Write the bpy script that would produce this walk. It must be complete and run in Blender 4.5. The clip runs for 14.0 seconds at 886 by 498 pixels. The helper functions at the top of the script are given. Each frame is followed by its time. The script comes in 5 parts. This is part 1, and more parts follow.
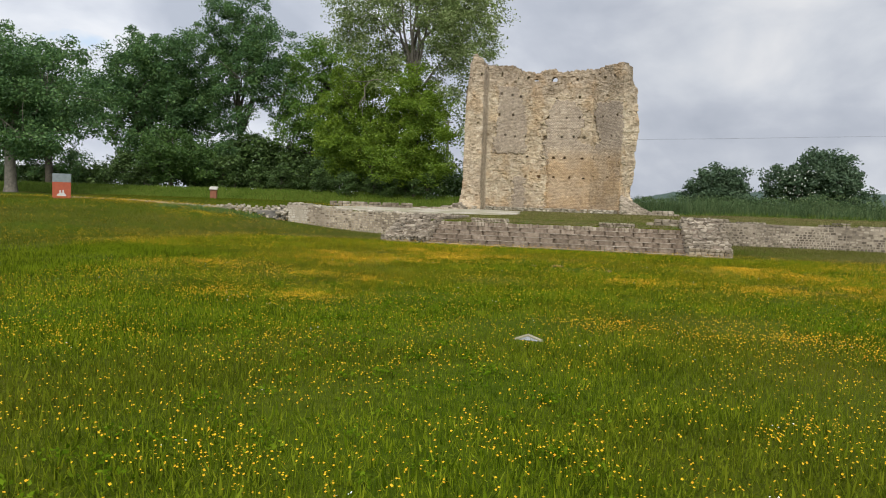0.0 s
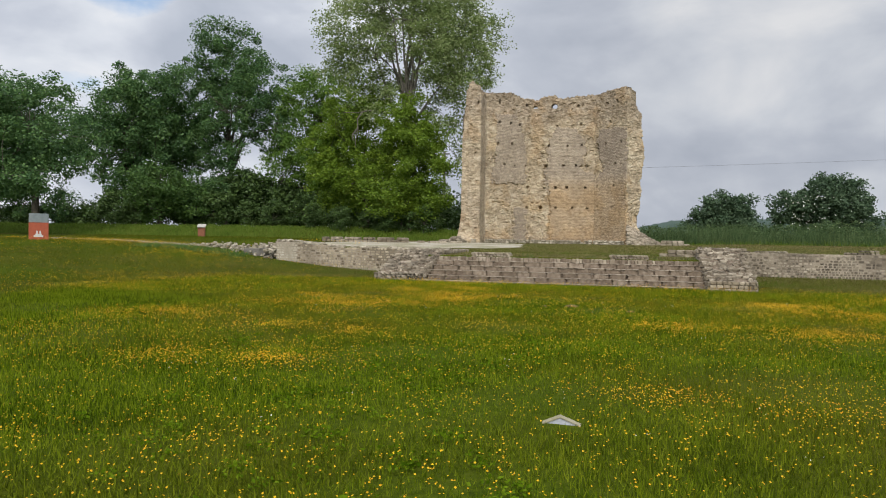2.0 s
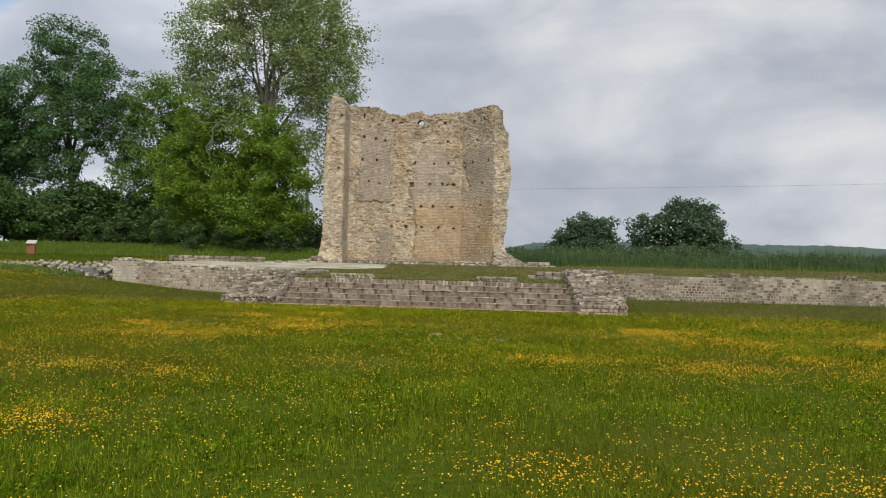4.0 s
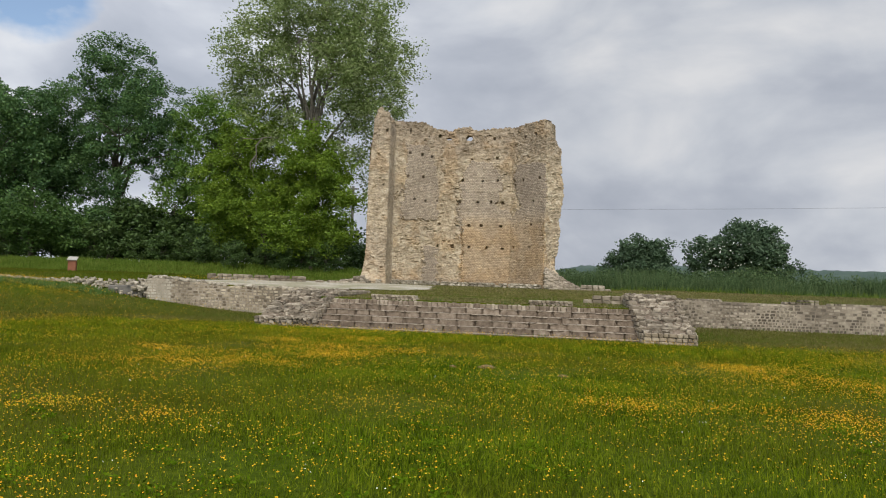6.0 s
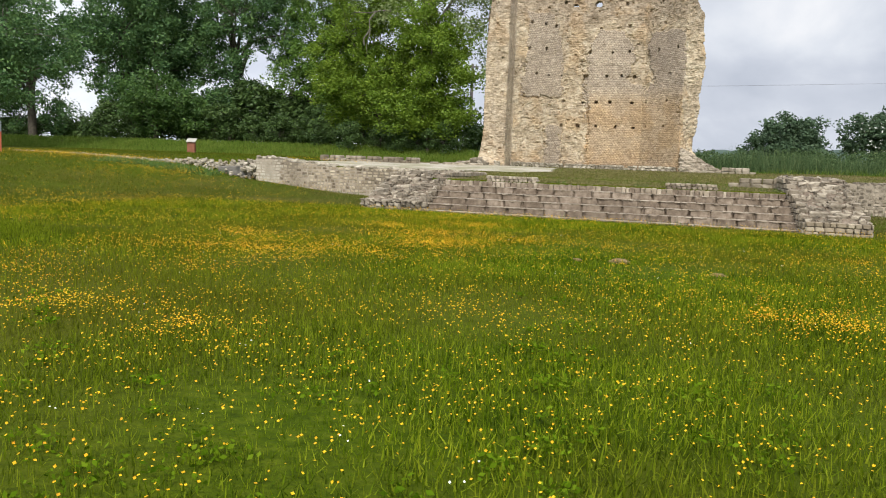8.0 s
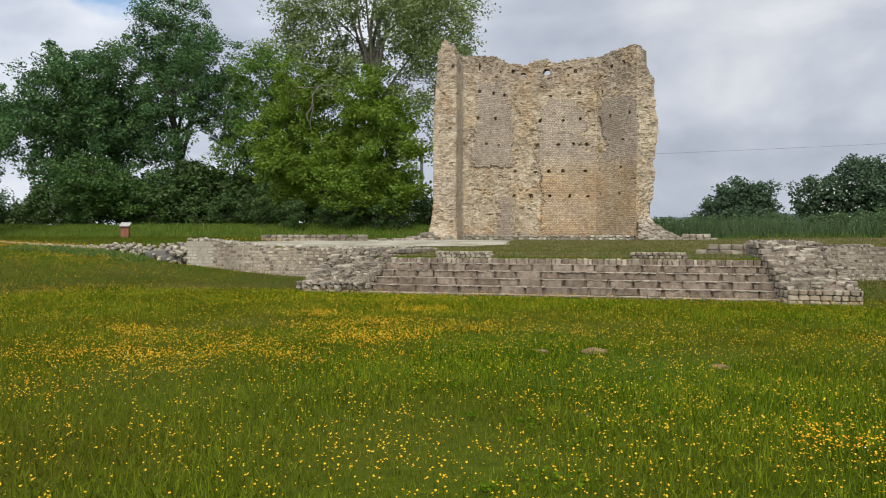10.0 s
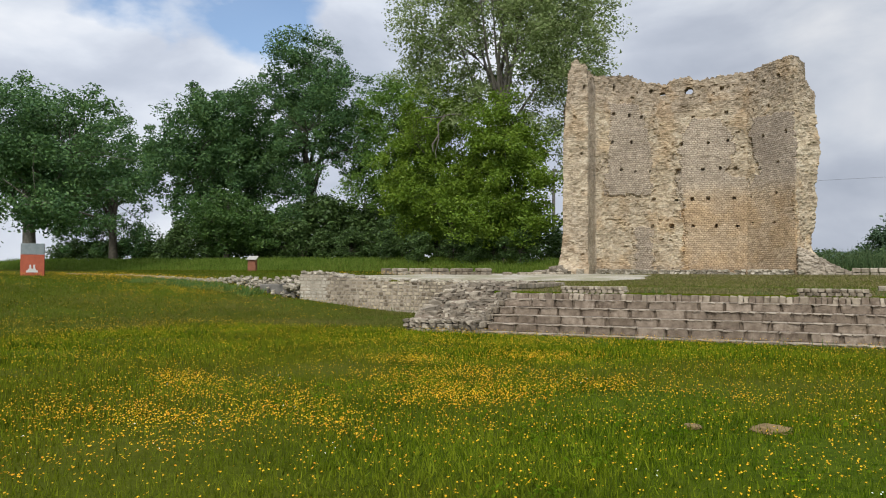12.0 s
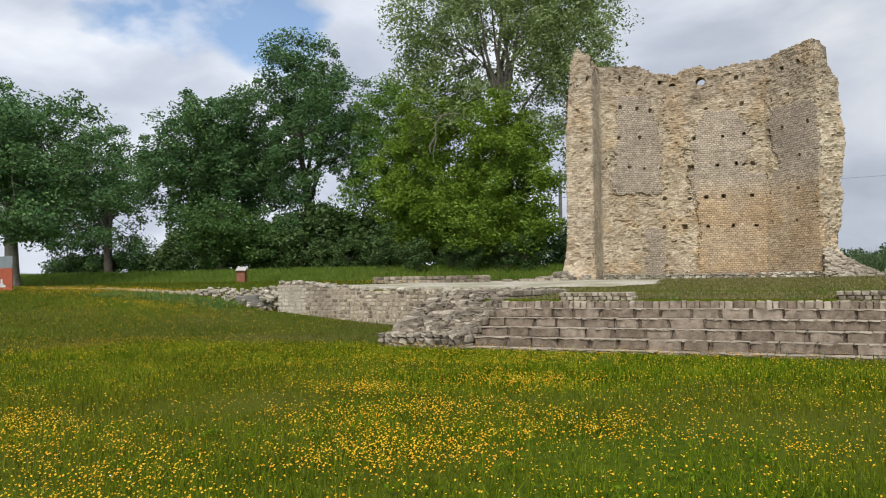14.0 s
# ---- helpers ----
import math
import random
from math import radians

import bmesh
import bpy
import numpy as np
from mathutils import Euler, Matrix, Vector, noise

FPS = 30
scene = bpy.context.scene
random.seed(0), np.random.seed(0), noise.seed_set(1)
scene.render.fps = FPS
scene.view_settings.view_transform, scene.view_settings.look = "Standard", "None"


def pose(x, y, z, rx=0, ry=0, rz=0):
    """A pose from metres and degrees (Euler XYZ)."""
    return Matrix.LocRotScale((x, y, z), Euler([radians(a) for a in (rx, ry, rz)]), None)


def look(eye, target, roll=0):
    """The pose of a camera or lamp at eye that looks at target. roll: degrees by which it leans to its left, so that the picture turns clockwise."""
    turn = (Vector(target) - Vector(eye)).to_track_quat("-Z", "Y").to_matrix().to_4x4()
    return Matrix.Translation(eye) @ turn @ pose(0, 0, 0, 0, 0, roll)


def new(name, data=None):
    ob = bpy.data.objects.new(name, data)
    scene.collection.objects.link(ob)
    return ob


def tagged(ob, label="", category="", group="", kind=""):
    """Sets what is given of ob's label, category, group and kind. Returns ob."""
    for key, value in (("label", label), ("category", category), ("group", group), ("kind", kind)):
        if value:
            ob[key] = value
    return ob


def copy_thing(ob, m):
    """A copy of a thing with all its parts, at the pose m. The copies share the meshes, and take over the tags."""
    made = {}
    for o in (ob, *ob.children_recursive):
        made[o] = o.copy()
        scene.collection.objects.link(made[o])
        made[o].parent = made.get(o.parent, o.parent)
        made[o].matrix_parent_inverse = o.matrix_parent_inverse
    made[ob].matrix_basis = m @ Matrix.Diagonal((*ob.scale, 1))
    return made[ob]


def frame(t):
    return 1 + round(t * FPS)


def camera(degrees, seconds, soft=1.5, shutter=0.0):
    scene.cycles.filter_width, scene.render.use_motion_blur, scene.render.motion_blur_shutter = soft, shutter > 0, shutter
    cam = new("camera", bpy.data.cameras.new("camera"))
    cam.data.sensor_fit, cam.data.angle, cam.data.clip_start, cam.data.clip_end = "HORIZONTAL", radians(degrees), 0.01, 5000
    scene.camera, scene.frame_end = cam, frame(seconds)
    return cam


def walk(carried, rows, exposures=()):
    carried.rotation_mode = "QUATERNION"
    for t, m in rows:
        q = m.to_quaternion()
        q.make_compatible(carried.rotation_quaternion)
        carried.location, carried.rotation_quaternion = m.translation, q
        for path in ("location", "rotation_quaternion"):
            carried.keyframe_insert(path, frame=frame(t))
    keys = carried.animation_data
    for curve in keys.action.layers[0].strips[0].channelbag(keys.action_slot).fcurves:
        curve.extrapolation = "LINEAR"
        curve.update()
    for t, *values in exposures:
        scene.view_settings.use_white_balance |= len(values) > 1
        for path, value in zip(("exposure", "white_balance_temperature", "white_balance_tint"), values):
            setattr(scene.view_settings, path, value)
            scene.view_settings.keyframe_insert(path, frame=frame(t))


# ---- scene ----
cam = camera(57.5, 14.0, soft=1.1)
PATH = [
    (0, (-0.243, 0.469, 1.447), (-0.814, 2.382, 1.342), 2.0),
    (0.5, (-0.468, 1.068, 1.465), (-1.042, 2.983, 1.394), 0.5),
    (1, (-0.626, 1.59, 1.471), (-1.2, 3.505, 1.497), 0.6),
    (1.5, (-0.802, 2.091, 1.497), (-1.362, 4.011, 1.456), 1.6),
    (2, (-0.914, 2.689, 1.487), (-1.484, 4.606, 1.464), 0.9),
    (2.5, (-1.008, 3.232, 1.495), (-1.302, 5.21, 1.491), 1.1),
    (3, (-1.045, 3.771, 1.48), (-1.295, 5.756, 1.478), 0.6),
    (5.3, (-1.387, 5.989, 1.496), (-1.642, 7.971, 1.579), 2.3),
    (5.5, (-1.42, 6.194, 1.488), (-1.68, 8.175, 1.568), 2.3),
    (6, (-1.534, 6.744, 1.481), (-1.898, 8.709, 1.565), 2.0),
    (6.5, (-1.59, 7.316, 1.448), (-1.946, 9.282, 1.533), 1.6),
    (7, (-1.681, 7.91, 1.411), (-2.162, 9.852, 1.434), 1.1),
    (7.5, (-1.881, 8.577, 1.368), (-2.439, 10.496, 1.288), 2.9),
    (8, (-1.982, 9.157, 1.338), (-2.624, 11.039, 1.128), 2.1),
    (8.2, (-2.0, 9.361, 1.362), (-2.609, 11.249, 1.11), 1.8),
    (10.3, (-2.477, 11.713, 1.331), (-3.032, 13.634, 1.33), 0.0),
    (10.5, (-2.505, 11.973, 1.336), (-3.129, 13.874, 1.336), 0.2),
    (11, (-2.636, 12.567, 1.309), (-3.35, 14.434, 1.347), 1.8),
    (11.5, (-2.729, 13.17, 1.289), (-3.545, 14.995, 1.35), -0.3),
    (12, (-2.868, 13.738, 1.287), (-3.728, 15.542, 1.351), 0.3),
    (12.5, (-3.012, 14.367, 1.283), (-3.871, 16.172, 1.349), 0.4),
    (13, (-3.087, 15.007, 1.271), (-3.957, 16.807, 1.34), 0.6),
    (13.5, (-3.255, 15.606, 1.251), (-4.131, 17.402, 1.329), 1.1),
    (14, (-3.343, 16.21, 1.227), (-4.228, 18.001, 1.315), -0.6),
]
EXPOSURES = [(0.0, 0.07), (1.0, 0.0), (3.0, -0.07), (5.3, -0.1), (6.5, -0.12), (7.3, -0.04), (8.0, 0.36), (8.3, 0.36), (10.3, 0.0), (13.0, 0.02), (14.0, 0.07)]
walk(cam, [(t, look(eye, target, roll)) for t, eye, target, roll in PATH], [(t, stops, 6380 if t < 9 else 6220, 10) for t, stops in EXPOSURES])


# ---- world, sun ----
SUN_EL, SUN_AZ = 48.0, 168.0          # degrees; azimuth clockwise from +y
world = bpy.data.worlds.new("overcast_sky")
scene.world = world
world.use_nodes = True


def wire(tree, a, out, b, inp):
    tree.links.new(a.outputs[out], b.inputs[inp])


def ramp_node(tree, stops, interp="LINEAR"):
    n = tree.nodes.new("ShaderNodeValToRGB")
    n.color_ramp.interpolation = interp
    els = n.color_ramp.elements
    while len(els) < len(stops):
        els.new(0.5)
    for e, (p, c) in zip(els, stops):
        e.position, e.color = p, (*c, 1)
    return n


def build_world():
    t = world.node_tree
    t.nodes.clear()
    out, bg = t.nodes.new("ShaderNodeOutputWorld"), t.nodes.new("ShaderNodeBackground")
    sky = t.nodes.new("ShaderNodeTexSky")
    sky.sky_type, sky.sun_disc = "NISHITA", False
    sky.sun_elevation, sky.sun_rotation = radians(SUN_EL), radians(SUN_AZ)
    co = t.nodes.new("ShaderNodeTexCoord")
    mp = t.nodes.new("ShaderNodeMapping")
    mp.inputs["Scale"].default_value = (1.0, 1.0, 1.9)
    wire(t, co, "Generated", mp, "Vector")
    shape, body, fine = (t.nodes.new("ShaderNodeTexNoise") for _ in range(3))
    for n, sc, det in ((shape, 4.0, 7), (body, 4.2, 8), (fine, 2.0, 3)):
        n.inputs["Scale"].default_value, n.inputs["Detail"].default_value = sc, det
        wire(t, mp, "Vector", n, "Vector")
    body.inputs["Distortion"].default_value = 0.25
    tone = ramp_node(t, [(0.32, (0.50, 0.54, 0.62)), (0.45, (0.62, 0.655, 0.73)), (0.54, (0.76, 0.79, 0.845)), (0.66, (0.96, 0.96, 0.97))])
    wire(t, body, "Fac", tone, "Fac")
    # the cover opens to blue sky over the far trees
    sep = t.nodes.new("ShaderNodeVectorMath")
    sep.operation = "DOT_PRODUCT"
    sep.inputs[1].default_value = (-0.61, 0.72, 0.33)
    wire(t, co, "Generated", sep, 0)
    gap = t.nodes.new("ShaderNodeMapRange")
    gap.inputs["From Min"].default_value, gap.inputs["From Max"].default_value = 0.978, 0.999
    t.links.new(sep.outputs["Value"], gap.inputs["Value"])
    lift = t.nodes.new("ShaderNodeMath")
    lift.operation = "MULTIPLY_ADD"
    lift.inputs[1].default_value = 0.28
    wire(t, gap, "Result", lift, 0)
    t.links.new(shape.outputs["Fac"], lift.inputs[2])
    cover = ramp_node(t, [(0.69, (1, 1, 1)), (0.78, (0.06, 0.06, 0.06))])
    t.links.new(lift.outputs["Value"], cover.inputs["Fac"])
    gain = t.nodes.new("ShaderNodeVectorMath")
    gain.operation = "SCALE"
    gain.inputs["Scale"].default_value = 0.15
    wire(t, sky, "Color", gain, 0)
    mix = t.nodes.new("ShaderNodeMix")
    mix.data_type = "RGBA"
    wire(t, cover, "Color", mix, "Factor")
    t.links.new(gain.outputs["Vector"], mix.inputs["A"])
    t.links.new(tone.outputs["Color"], mix.inputs["B"])
    # thinner, whiter cloud round the opening
    thin = t.nodes.new("ShaderNodeMapRange")
    for key, v in (("From Min", 0.80), ("From Max", 0.985), ("To Min", 0.93), ("To Max", 1.16)):
        thin.inputs[key].default_value = v
    t.links.new(sep.outputs["Value"], thin.inputs["Value"])
    pale = t.nodes.new("ShaderNodeVectorMath")
    pale.operation = "SCALE"
    t.links.new(mix.outputs["Result"], pale.inputs[0])
    wire(t, thin, "Result", pale, "Scale")
    # bright cloud round the veiled sun
    glow = t.nodes.new("ShaderNodeVectorMath")
    glow.operation = "DOT_PRODUCT"
    glow.inputs[1].default_value = (math.sin(radians(SUN_AZ)) * math.cos(radians(SUN_EL)), math.cos(radians(SUN_AZ)) * math.cos(radians(SUN_EL)), math.sin(radians(SUN_EL)))
    wire(t, co, "Generated", glow, 0)
    veil = t.nodes.new("ShaderNodeMapRange")
    veil.interpolation_type = "SMOOTHSTEP"
    for key, v in (("From Min", -0.1), ("From Max", 1.0), ("To Min", 1.0), ("To Max", 2.6)):
        veil.inputs[key].default_value = v
    t.links.new(glow.outputs["Value"], veil.inputs["Value"])
    lit = t.nodes.new("ShaderNodeVectorMath")
    lit.operation = "SCALE"
    t.links.new(pale.outputs["Vector"], lit.inputs[0])
    t.links.new(veil.outputs["Result"], lit.inputs["Scale"])
    t.links.new(lit.outputs["Vector"], bg.inputs["Color"])
    bg.inputs["Strength"].default_value = 0.85
    wire(t, bg, "Background", out, "Surface")


build_world()
sun = new("sun", bpy.data.lights.new("sun", "SUN"))
sun.data.energy, sun.data.angle, sun.data.color = 2.6, radians(18), (1.0, 0.93, 0.82)
_a, _e = radians(SUN_AZ), radians(SUN_EL)
sun.matrix_world = look((60 * math.sin(_a) * math.cos(_e), 60 * math.cos(_a) * math.cos(_e), 60 * math.sin(_e)), (0, 0, 0))


# ---- materials ----
def material(name, stops, scale=6.0, detail=6, rough=0.85, bump=0.3, bump_scale=None, bump_dist=0.02, big=None, translucent=0.0, island=0.0, per_object=0.0, metal=0.0, coords="Object", spec=0.25):
    """A surface whose colour runs over stops by fine noise, with stains at a larger scale and relief."""
    m = bpy.data.materials.new(name)
    m.use_nodes = True
    t = m.node_tree
    bsdf, out = t.nodes["Principled BSDF"], t.nodes["Material Output"]
    bsdf.inputs["Roughness"].default_value, bsdf.inputs["Metallic"].default_value = rough, metal
    bsdf.inputs["Specular IOR Level"].default_value = spec
    co = t.nodes.new("ShaderNodeTexCoord")
    no = t.nodes.new("ShaderNodeTexNoise")
    no.inputs["Scale"].default_value, no.inputs["Detail"].default_value = scale, detail
    no.inputs["Roughness"].default_value = 0.62
    src = t.nodes.new("ShaderNodeNewGeometry") if coords == "World" else co
    key = "Position" if coords == "World" else "Object"
    wire(t, src, key, no, "Vector")
    fac = no.outputs["Fac"]
    if island or per_object:
        info = t.nodes.new("ShaderNodeNewGeometry" if island else "ShaderNodeObjectInfo")
        ma = t.nodes.new("ShaderNodeMath")
        ma.operation = "MULTIPLY_ADD"
        t.links.new(info.outputs["Random Per Island" if island else "Random"], ma.inputs[0])
        ma.inputs[1].default_value = island or per_object
        sub = t.nodes.new("ShaderNodeMath")
        sub.operation = "SUBTRACT"
        sub.inputs[1].default_value = (island or per_object) / 2
        t.links.new(fac, sub.inputs[0])
        t.links.new(sub.outputs[0], ma.inputs[2])
        fac = ma.outputs[0]
    cr = ramp_node(t, stops)
    t.links.new(fac, cr.inputs["Fac"])
    col = cr.outputs["Color"]
    if big:
        bscale, bcol, amount = big
        bn = t.nodes.new("ShaderNodeTexNoise")
        bn.inputs["Scale"].default_value, bn.inputs["Detail"].default_value = bscale, 4
        wire(t, src, key, bn, "Vector")
        br = ramp_node(t, [(0.42, (0, 0, 0)), (0.62, (amount,) * 3)])
        wire(t, bn, "Fac", br, "Fac")
        mx = t.nodes.new("ShaderNodeMix")
        mx.data_type = "RGBA"
        t.links.new(br.outputs["Color"], mx.inputs["Factor"])
        t.links.new(col, mx.inputs["A"])
        mx.inputs["B"].default_value = (*bcol, 1)
        col = mx.outputs["Result"]
    t.links.new(col, bsdf.inputs["Base Color"])
    if bump:
        bu = t.nodes.new("ShaderNodeBump")
        bu.inputs["Strength"].default_value, bu.inputs["Distance"].default_value = bump, bump_dist
        nb = t.nodes.new("ShaderNodeTexNoise")
        nb.inputs["Scale"].default_value, nb.inputs["Detail"].default_value = bump_scale or scale * 3, 6
        wire(t, src, key, nb, "Vector")
        wire(t, nb, "Fac", bu, "Height")
        wire(t, bu, "Normal", bsdf, "Normal")
    if translucent:
        tr, ms = t.nodes.new("ShaderNodeBsdfTranslucent"), t.nodes.new("ShaderNodeMixShader")
        t.links.new(col, tr.inputs["Color"])
        ms.inputs["Fac"].default_value = translucent
        wire(t, bsdf, "BSDF", ms, 1)
        wire(t, tr, "BSDF", ms, 2)
        wire(t, ms, "Shader", out, "Surface")
    return m


M_EARTH = material("meadow_ground", [(0.3, (0.024, 0.042, 0.001)), (0.5, (0.046, 0.070, 0.002)), (0.7, (0.072, 0.095, 0.005))], 9.0, 8, 0.95, 0.8, 30, 0.04, spec=0.05,
                   big=(0.16, (0.072, 0.070, 0.007), 0.7), coords="World")
M_BLADE = material("grass_blade", [(0.08, (0.022, 0.046, 0.001)), (0.5, (0.095, 0.146, 0.003)), (0.92, (0.212, 0.252, 0.013))], 0.7, 3, 0.65, 0, translucent=0.25, island=0.9, spec=0.04,
                   big=(0.16, (0.108, 0.108, 0.010), 0.55), coords="World")
M_TALL = material("tall_grass_blade", [(0.1, (0.050, 0.100, 0.025)), (0.5, (0.090, 0.155, 0.035)), (0.9, (0.160, 0.215, 0.060))], 0.5, 3, 0.6, 0, translucent=0.3, island=0.6, spec=0.04, coords="World")
M_DRY = material("short_dry_grass", [(0.1, (0.078, 0.074, 0.020)), (0.5, (0.145, 0.126, 0.042)), (0.9, (0.225, 0.19, 0.085))], 0.9, 4, 0.7, 0, translucent=0.2, island=0.8, coords="World")
M_RANK = material("rank_weeds", [(0.1, (0.038, 0.068, 0.024)), (0.5, (0.072, 0.118, 0.044)), (0.9, (0.140, 0.180, 0.078))], 0.6, 4, 0.7, 0, translucent=0.25, island=0.6, spec=0.1, coords="World")
M_BANK = material("bank_grass", [(0.1, (0.060, 0.105, 0.014)), (0.5, (0.105, 0.165, 0.022)), (0.9, (0.180, 0.225, 0.045))], 0.6, 4, 0.65, 0, translucent=0.3, island=0.7, spec=0.05, coords="World")
M_CLOVER = material("clover_leaf", [(0.1, (0.042, 0.082, 0.002)), (0.5, (0.080, 0.138, 0.004)), (0.9, (0.135, 0.195, 0.010))], 0.7, 3, 0.7, 0, translucent=0.2, island=0.7, spec=0.02, coords="World")
M_OLIVE = material("olive_seeding_grass", [(0.1, (0.044, 0.056, 0.004)), (0.5, (0.082, 0.092, 0.008)), (0.9, (0.150, 0.148, 0.022))], 0.7, 3, 0.65, 0, translucent=0.25, island=0.9, spec=0.04, big=(0.2, (0.060, 0.098, 0.004), 0.6), coords="World")
M_DULL = material("dull_short_grass", [(0.1, (0.070, 0.074, 0.016)), (0.5, (0.118, 0.116, 0.028)), (0.9, (0.185, 0.170, 0.055))], 0.7, 3, 0.7, 0, translucent=0.25, island=0.8, spec=0.04, big=(0.25, (0.085, 0.105, 0.012), 0.6), coords="World")
M_PETAL = material("buttercup_petal", [(0.2, (0.62, 0.33, 0.003)), (0.8, (0.73, 0.46, 0.008))], 2, 2, 0.5, 0, translucent=0.2, island=0.8)
M_DEEP = material("deep_buttercup_petal", [(0.2, (0.60, 0.25, 0.002)), (0.8, (0.72, 0.38, 0.004))], 2, 2, 0.5, 0, translucent=0.2, island=0.8)
M_DAISY = material("white_petal", [(0.2, (0.7, 0.7, 0.62)), (0.8, (0.85, 0.85, 0.8))], 2, 2, 0.5, 0, island=0.5)
M_SOIL = material("bare_soil", [(0.3, (0.13, 0.090, 0.038)), (0.7, (0.23, 0.162, 0.072))], 14, 6, 0.95, 0.8)
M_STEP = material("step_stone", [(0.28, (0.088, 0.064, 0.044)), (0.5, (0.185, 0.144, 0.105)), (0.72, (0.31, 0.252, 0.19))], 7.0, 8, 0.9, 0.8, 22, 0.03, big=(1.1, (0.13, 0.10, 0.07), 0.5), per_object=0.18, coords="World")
M_PALE = material("pale_rubble", [(0.25, (0.20, 0.172, 0.125)), (0.5, (0.33, 0.292, 0.222)), (0.75, (0.47, 0.425, 0.34))], 6, 8, 0.9, 0.7, 14, 0.03, big=(1.3, (0.18, 0.155, 0.105), 0.5), per_object=0.4, coords="World")
# worn stone, paler than the risers: skylight on the treads put into colour
M_TREAD = material("worn_skylit_tread_stone", [(0.25, (0.20, 0.16, 0.116)), (0.5, (0.315, 0.264, 0.198)), (0.75, (0.42, 0.365, 0.285))], 5.0, 8, 0.9, 0.6, 16, 0.02, big=(1.6, (0.18, 0.145, 0.10), 0.6), per_object=0.15, coords="World")
M_RUBBLE = material("rubble_stone", [(0.25, (0.092, 0.075, 0.053)), (0.5, (0.21, 0.175, 0.128)), (0.75, (0.38, 0.33, 0.25))], 6, 8, 0.9, 0.7, 14, 0.03, big=(1.3, (0.13, 0.112, 0.085), 0.55), per_object=0.4, coords="World")
M_ASHLAR = material("wall_stone", [(0.25, (0.17, 0.138, 0.098)), (0.5, (0.295, 0.25, 0.182)), (0.75, (0.42, 0.365, 0.28))], 4, 8, 0.9, 0.6, 18, 0.02, big=(0.5, (0.135, 0.109, 0.077), 0.75), per_object=0.32, coords="World")
M_MORTAR = material("lime_mortar", [(0.3, (0.25, 0.207, 0.152)), (0.7, (0.42, 0.362, 0.275))], 5, 8, 0.95, 0.6, 25, 0.02, big=(0.6, (0.15, 0.123, 0.09), 0.8), coords="World")
M_WALLSTONE = material("dark_wall_stone", [(0.2, (0.085, 0.070, 0.052)), (0.45, (0.20, 0.166, 0.122)), (0.6, (0.33, 0.282, 0.21)), (0.85, (0.43, 0.375, 0.285))], 1.1, 5, 0.9, 0.6, 18, 0.02, big=(0.45, (0.13, 0.107, 0.078), 0.8), per_object=0.55, coords="World")
M_WALLFAR = material("mixed_wall_stone", [(0.2, (0.085, 0.070, 0.052)), (0.45, (0.20, 0.166, 0.122)), (0.6, (0.33, 0.282, 0.21)), (0.85, (0.43, 0.375, 0.285))], 1.1, 5, 0.9, 0.6, 18, 0.02, big=(0.45, (0.13, 0.107, 0.078), 0.8), island=0.55, coords="World")
M_WALLWEST = material("pale_wall_stone", [(0.2, (0.115, 0.088, 0.058)), (0.42, (0.285, 0.232, 0.158)), (0.6, (0.40, 0.335, 0.235)), (0.85, (0.49, 0.42, 0.305))], 1.1, 5, 0.9, 0.6, 18, 0.02, big=(0.5, (0.16, 0.13, 0.092), 0.6), per_object=0.5, coords="World")
M_FOOTING = material("grey_plaster", [(0.3, (0.105, 0.096, 0.082)), (0.7, (0.175, 0.162, 0.14))], 4, 6, 0.9, 0.5, coords="World")
M_GRAVEL = material("pale_gravel", [(0.3, (0.26, 0.235, 0.18)), (0.7, (0.44, 0.405, 0.33))], 8, 8, 0.95, 0.6, 40, 0.02, big=(0.6, (0.16, 0.15, 0.06), 0.6), coords="World")
M_BARK = material("grey_bark", [(0.3, (0.040, 0.034, 0.026)), (0.7, (0.105, 0.092, 0.070))], 5, 8, 0.95, 0.8, 14, 0.05)
M_PALE_BARK = material("pale_bark", [(0.3, (0.09, 0.08, 0.062)), (0.7, (0.215, 0.195, 0.16))], 4, 8, 0.9, 0.7, 14, 0.05)
M_LEAF_DARK = material("oak_leaf", [(0.1, (0.034, 0.078, 0.030)), (0.5, (0.068, 0.140, 0.042)), (0.9, (0.135, 0.225, 0.062))], 0.5, 4, 0.55, 0, translucent=0.22, island=0.5, coords="World")
# undergrowth leaves, darkened in colour for the shade beneath the trees
M_LEAF_SHADED = material("shaded_leaf", [(0.1, (0.030, 0.058, 0.015)), (0.5, (0.056, 0.100, 0.025)), (0.9, (0.098, 0.152, 0.038))], 0.5, 4, 0.5, 0, translucent=0.15, island=0.5, coords="World")
M_LEAF_ELDER = material("elder_leaf", [(0.1, (0.034, 0.064, 0.032)), (0.5, (0.062, 0.105, 0.052)), (0.9, (0.110, 0.160, 0.085))], 0.5, 4, 0.6, 0, translucent=0.2, island=0.5, coords="World")
M_LEAF_MID = material("hazel_leaf", [(0.1, (0.034, 0.076, 0.018)), (0.5, (0.062, 0.124, 0.027)), (0.9, (0.112, 0.188, 0.040))], 0.5, 4, 0.55, 0, translucent=0.28, island=0.5, coords="World")
M_LEAF_FRESH = material("fresh_leaf", [(0.1, (0.058, 0.120, 0.018)), (0.5, (0.108, 0.196, 0.030)), (0.9, (0.185, 0.285, 0.048))], 0.5, 4, 0.55, 0, translucent=0.3, island=0.5, coords="World")
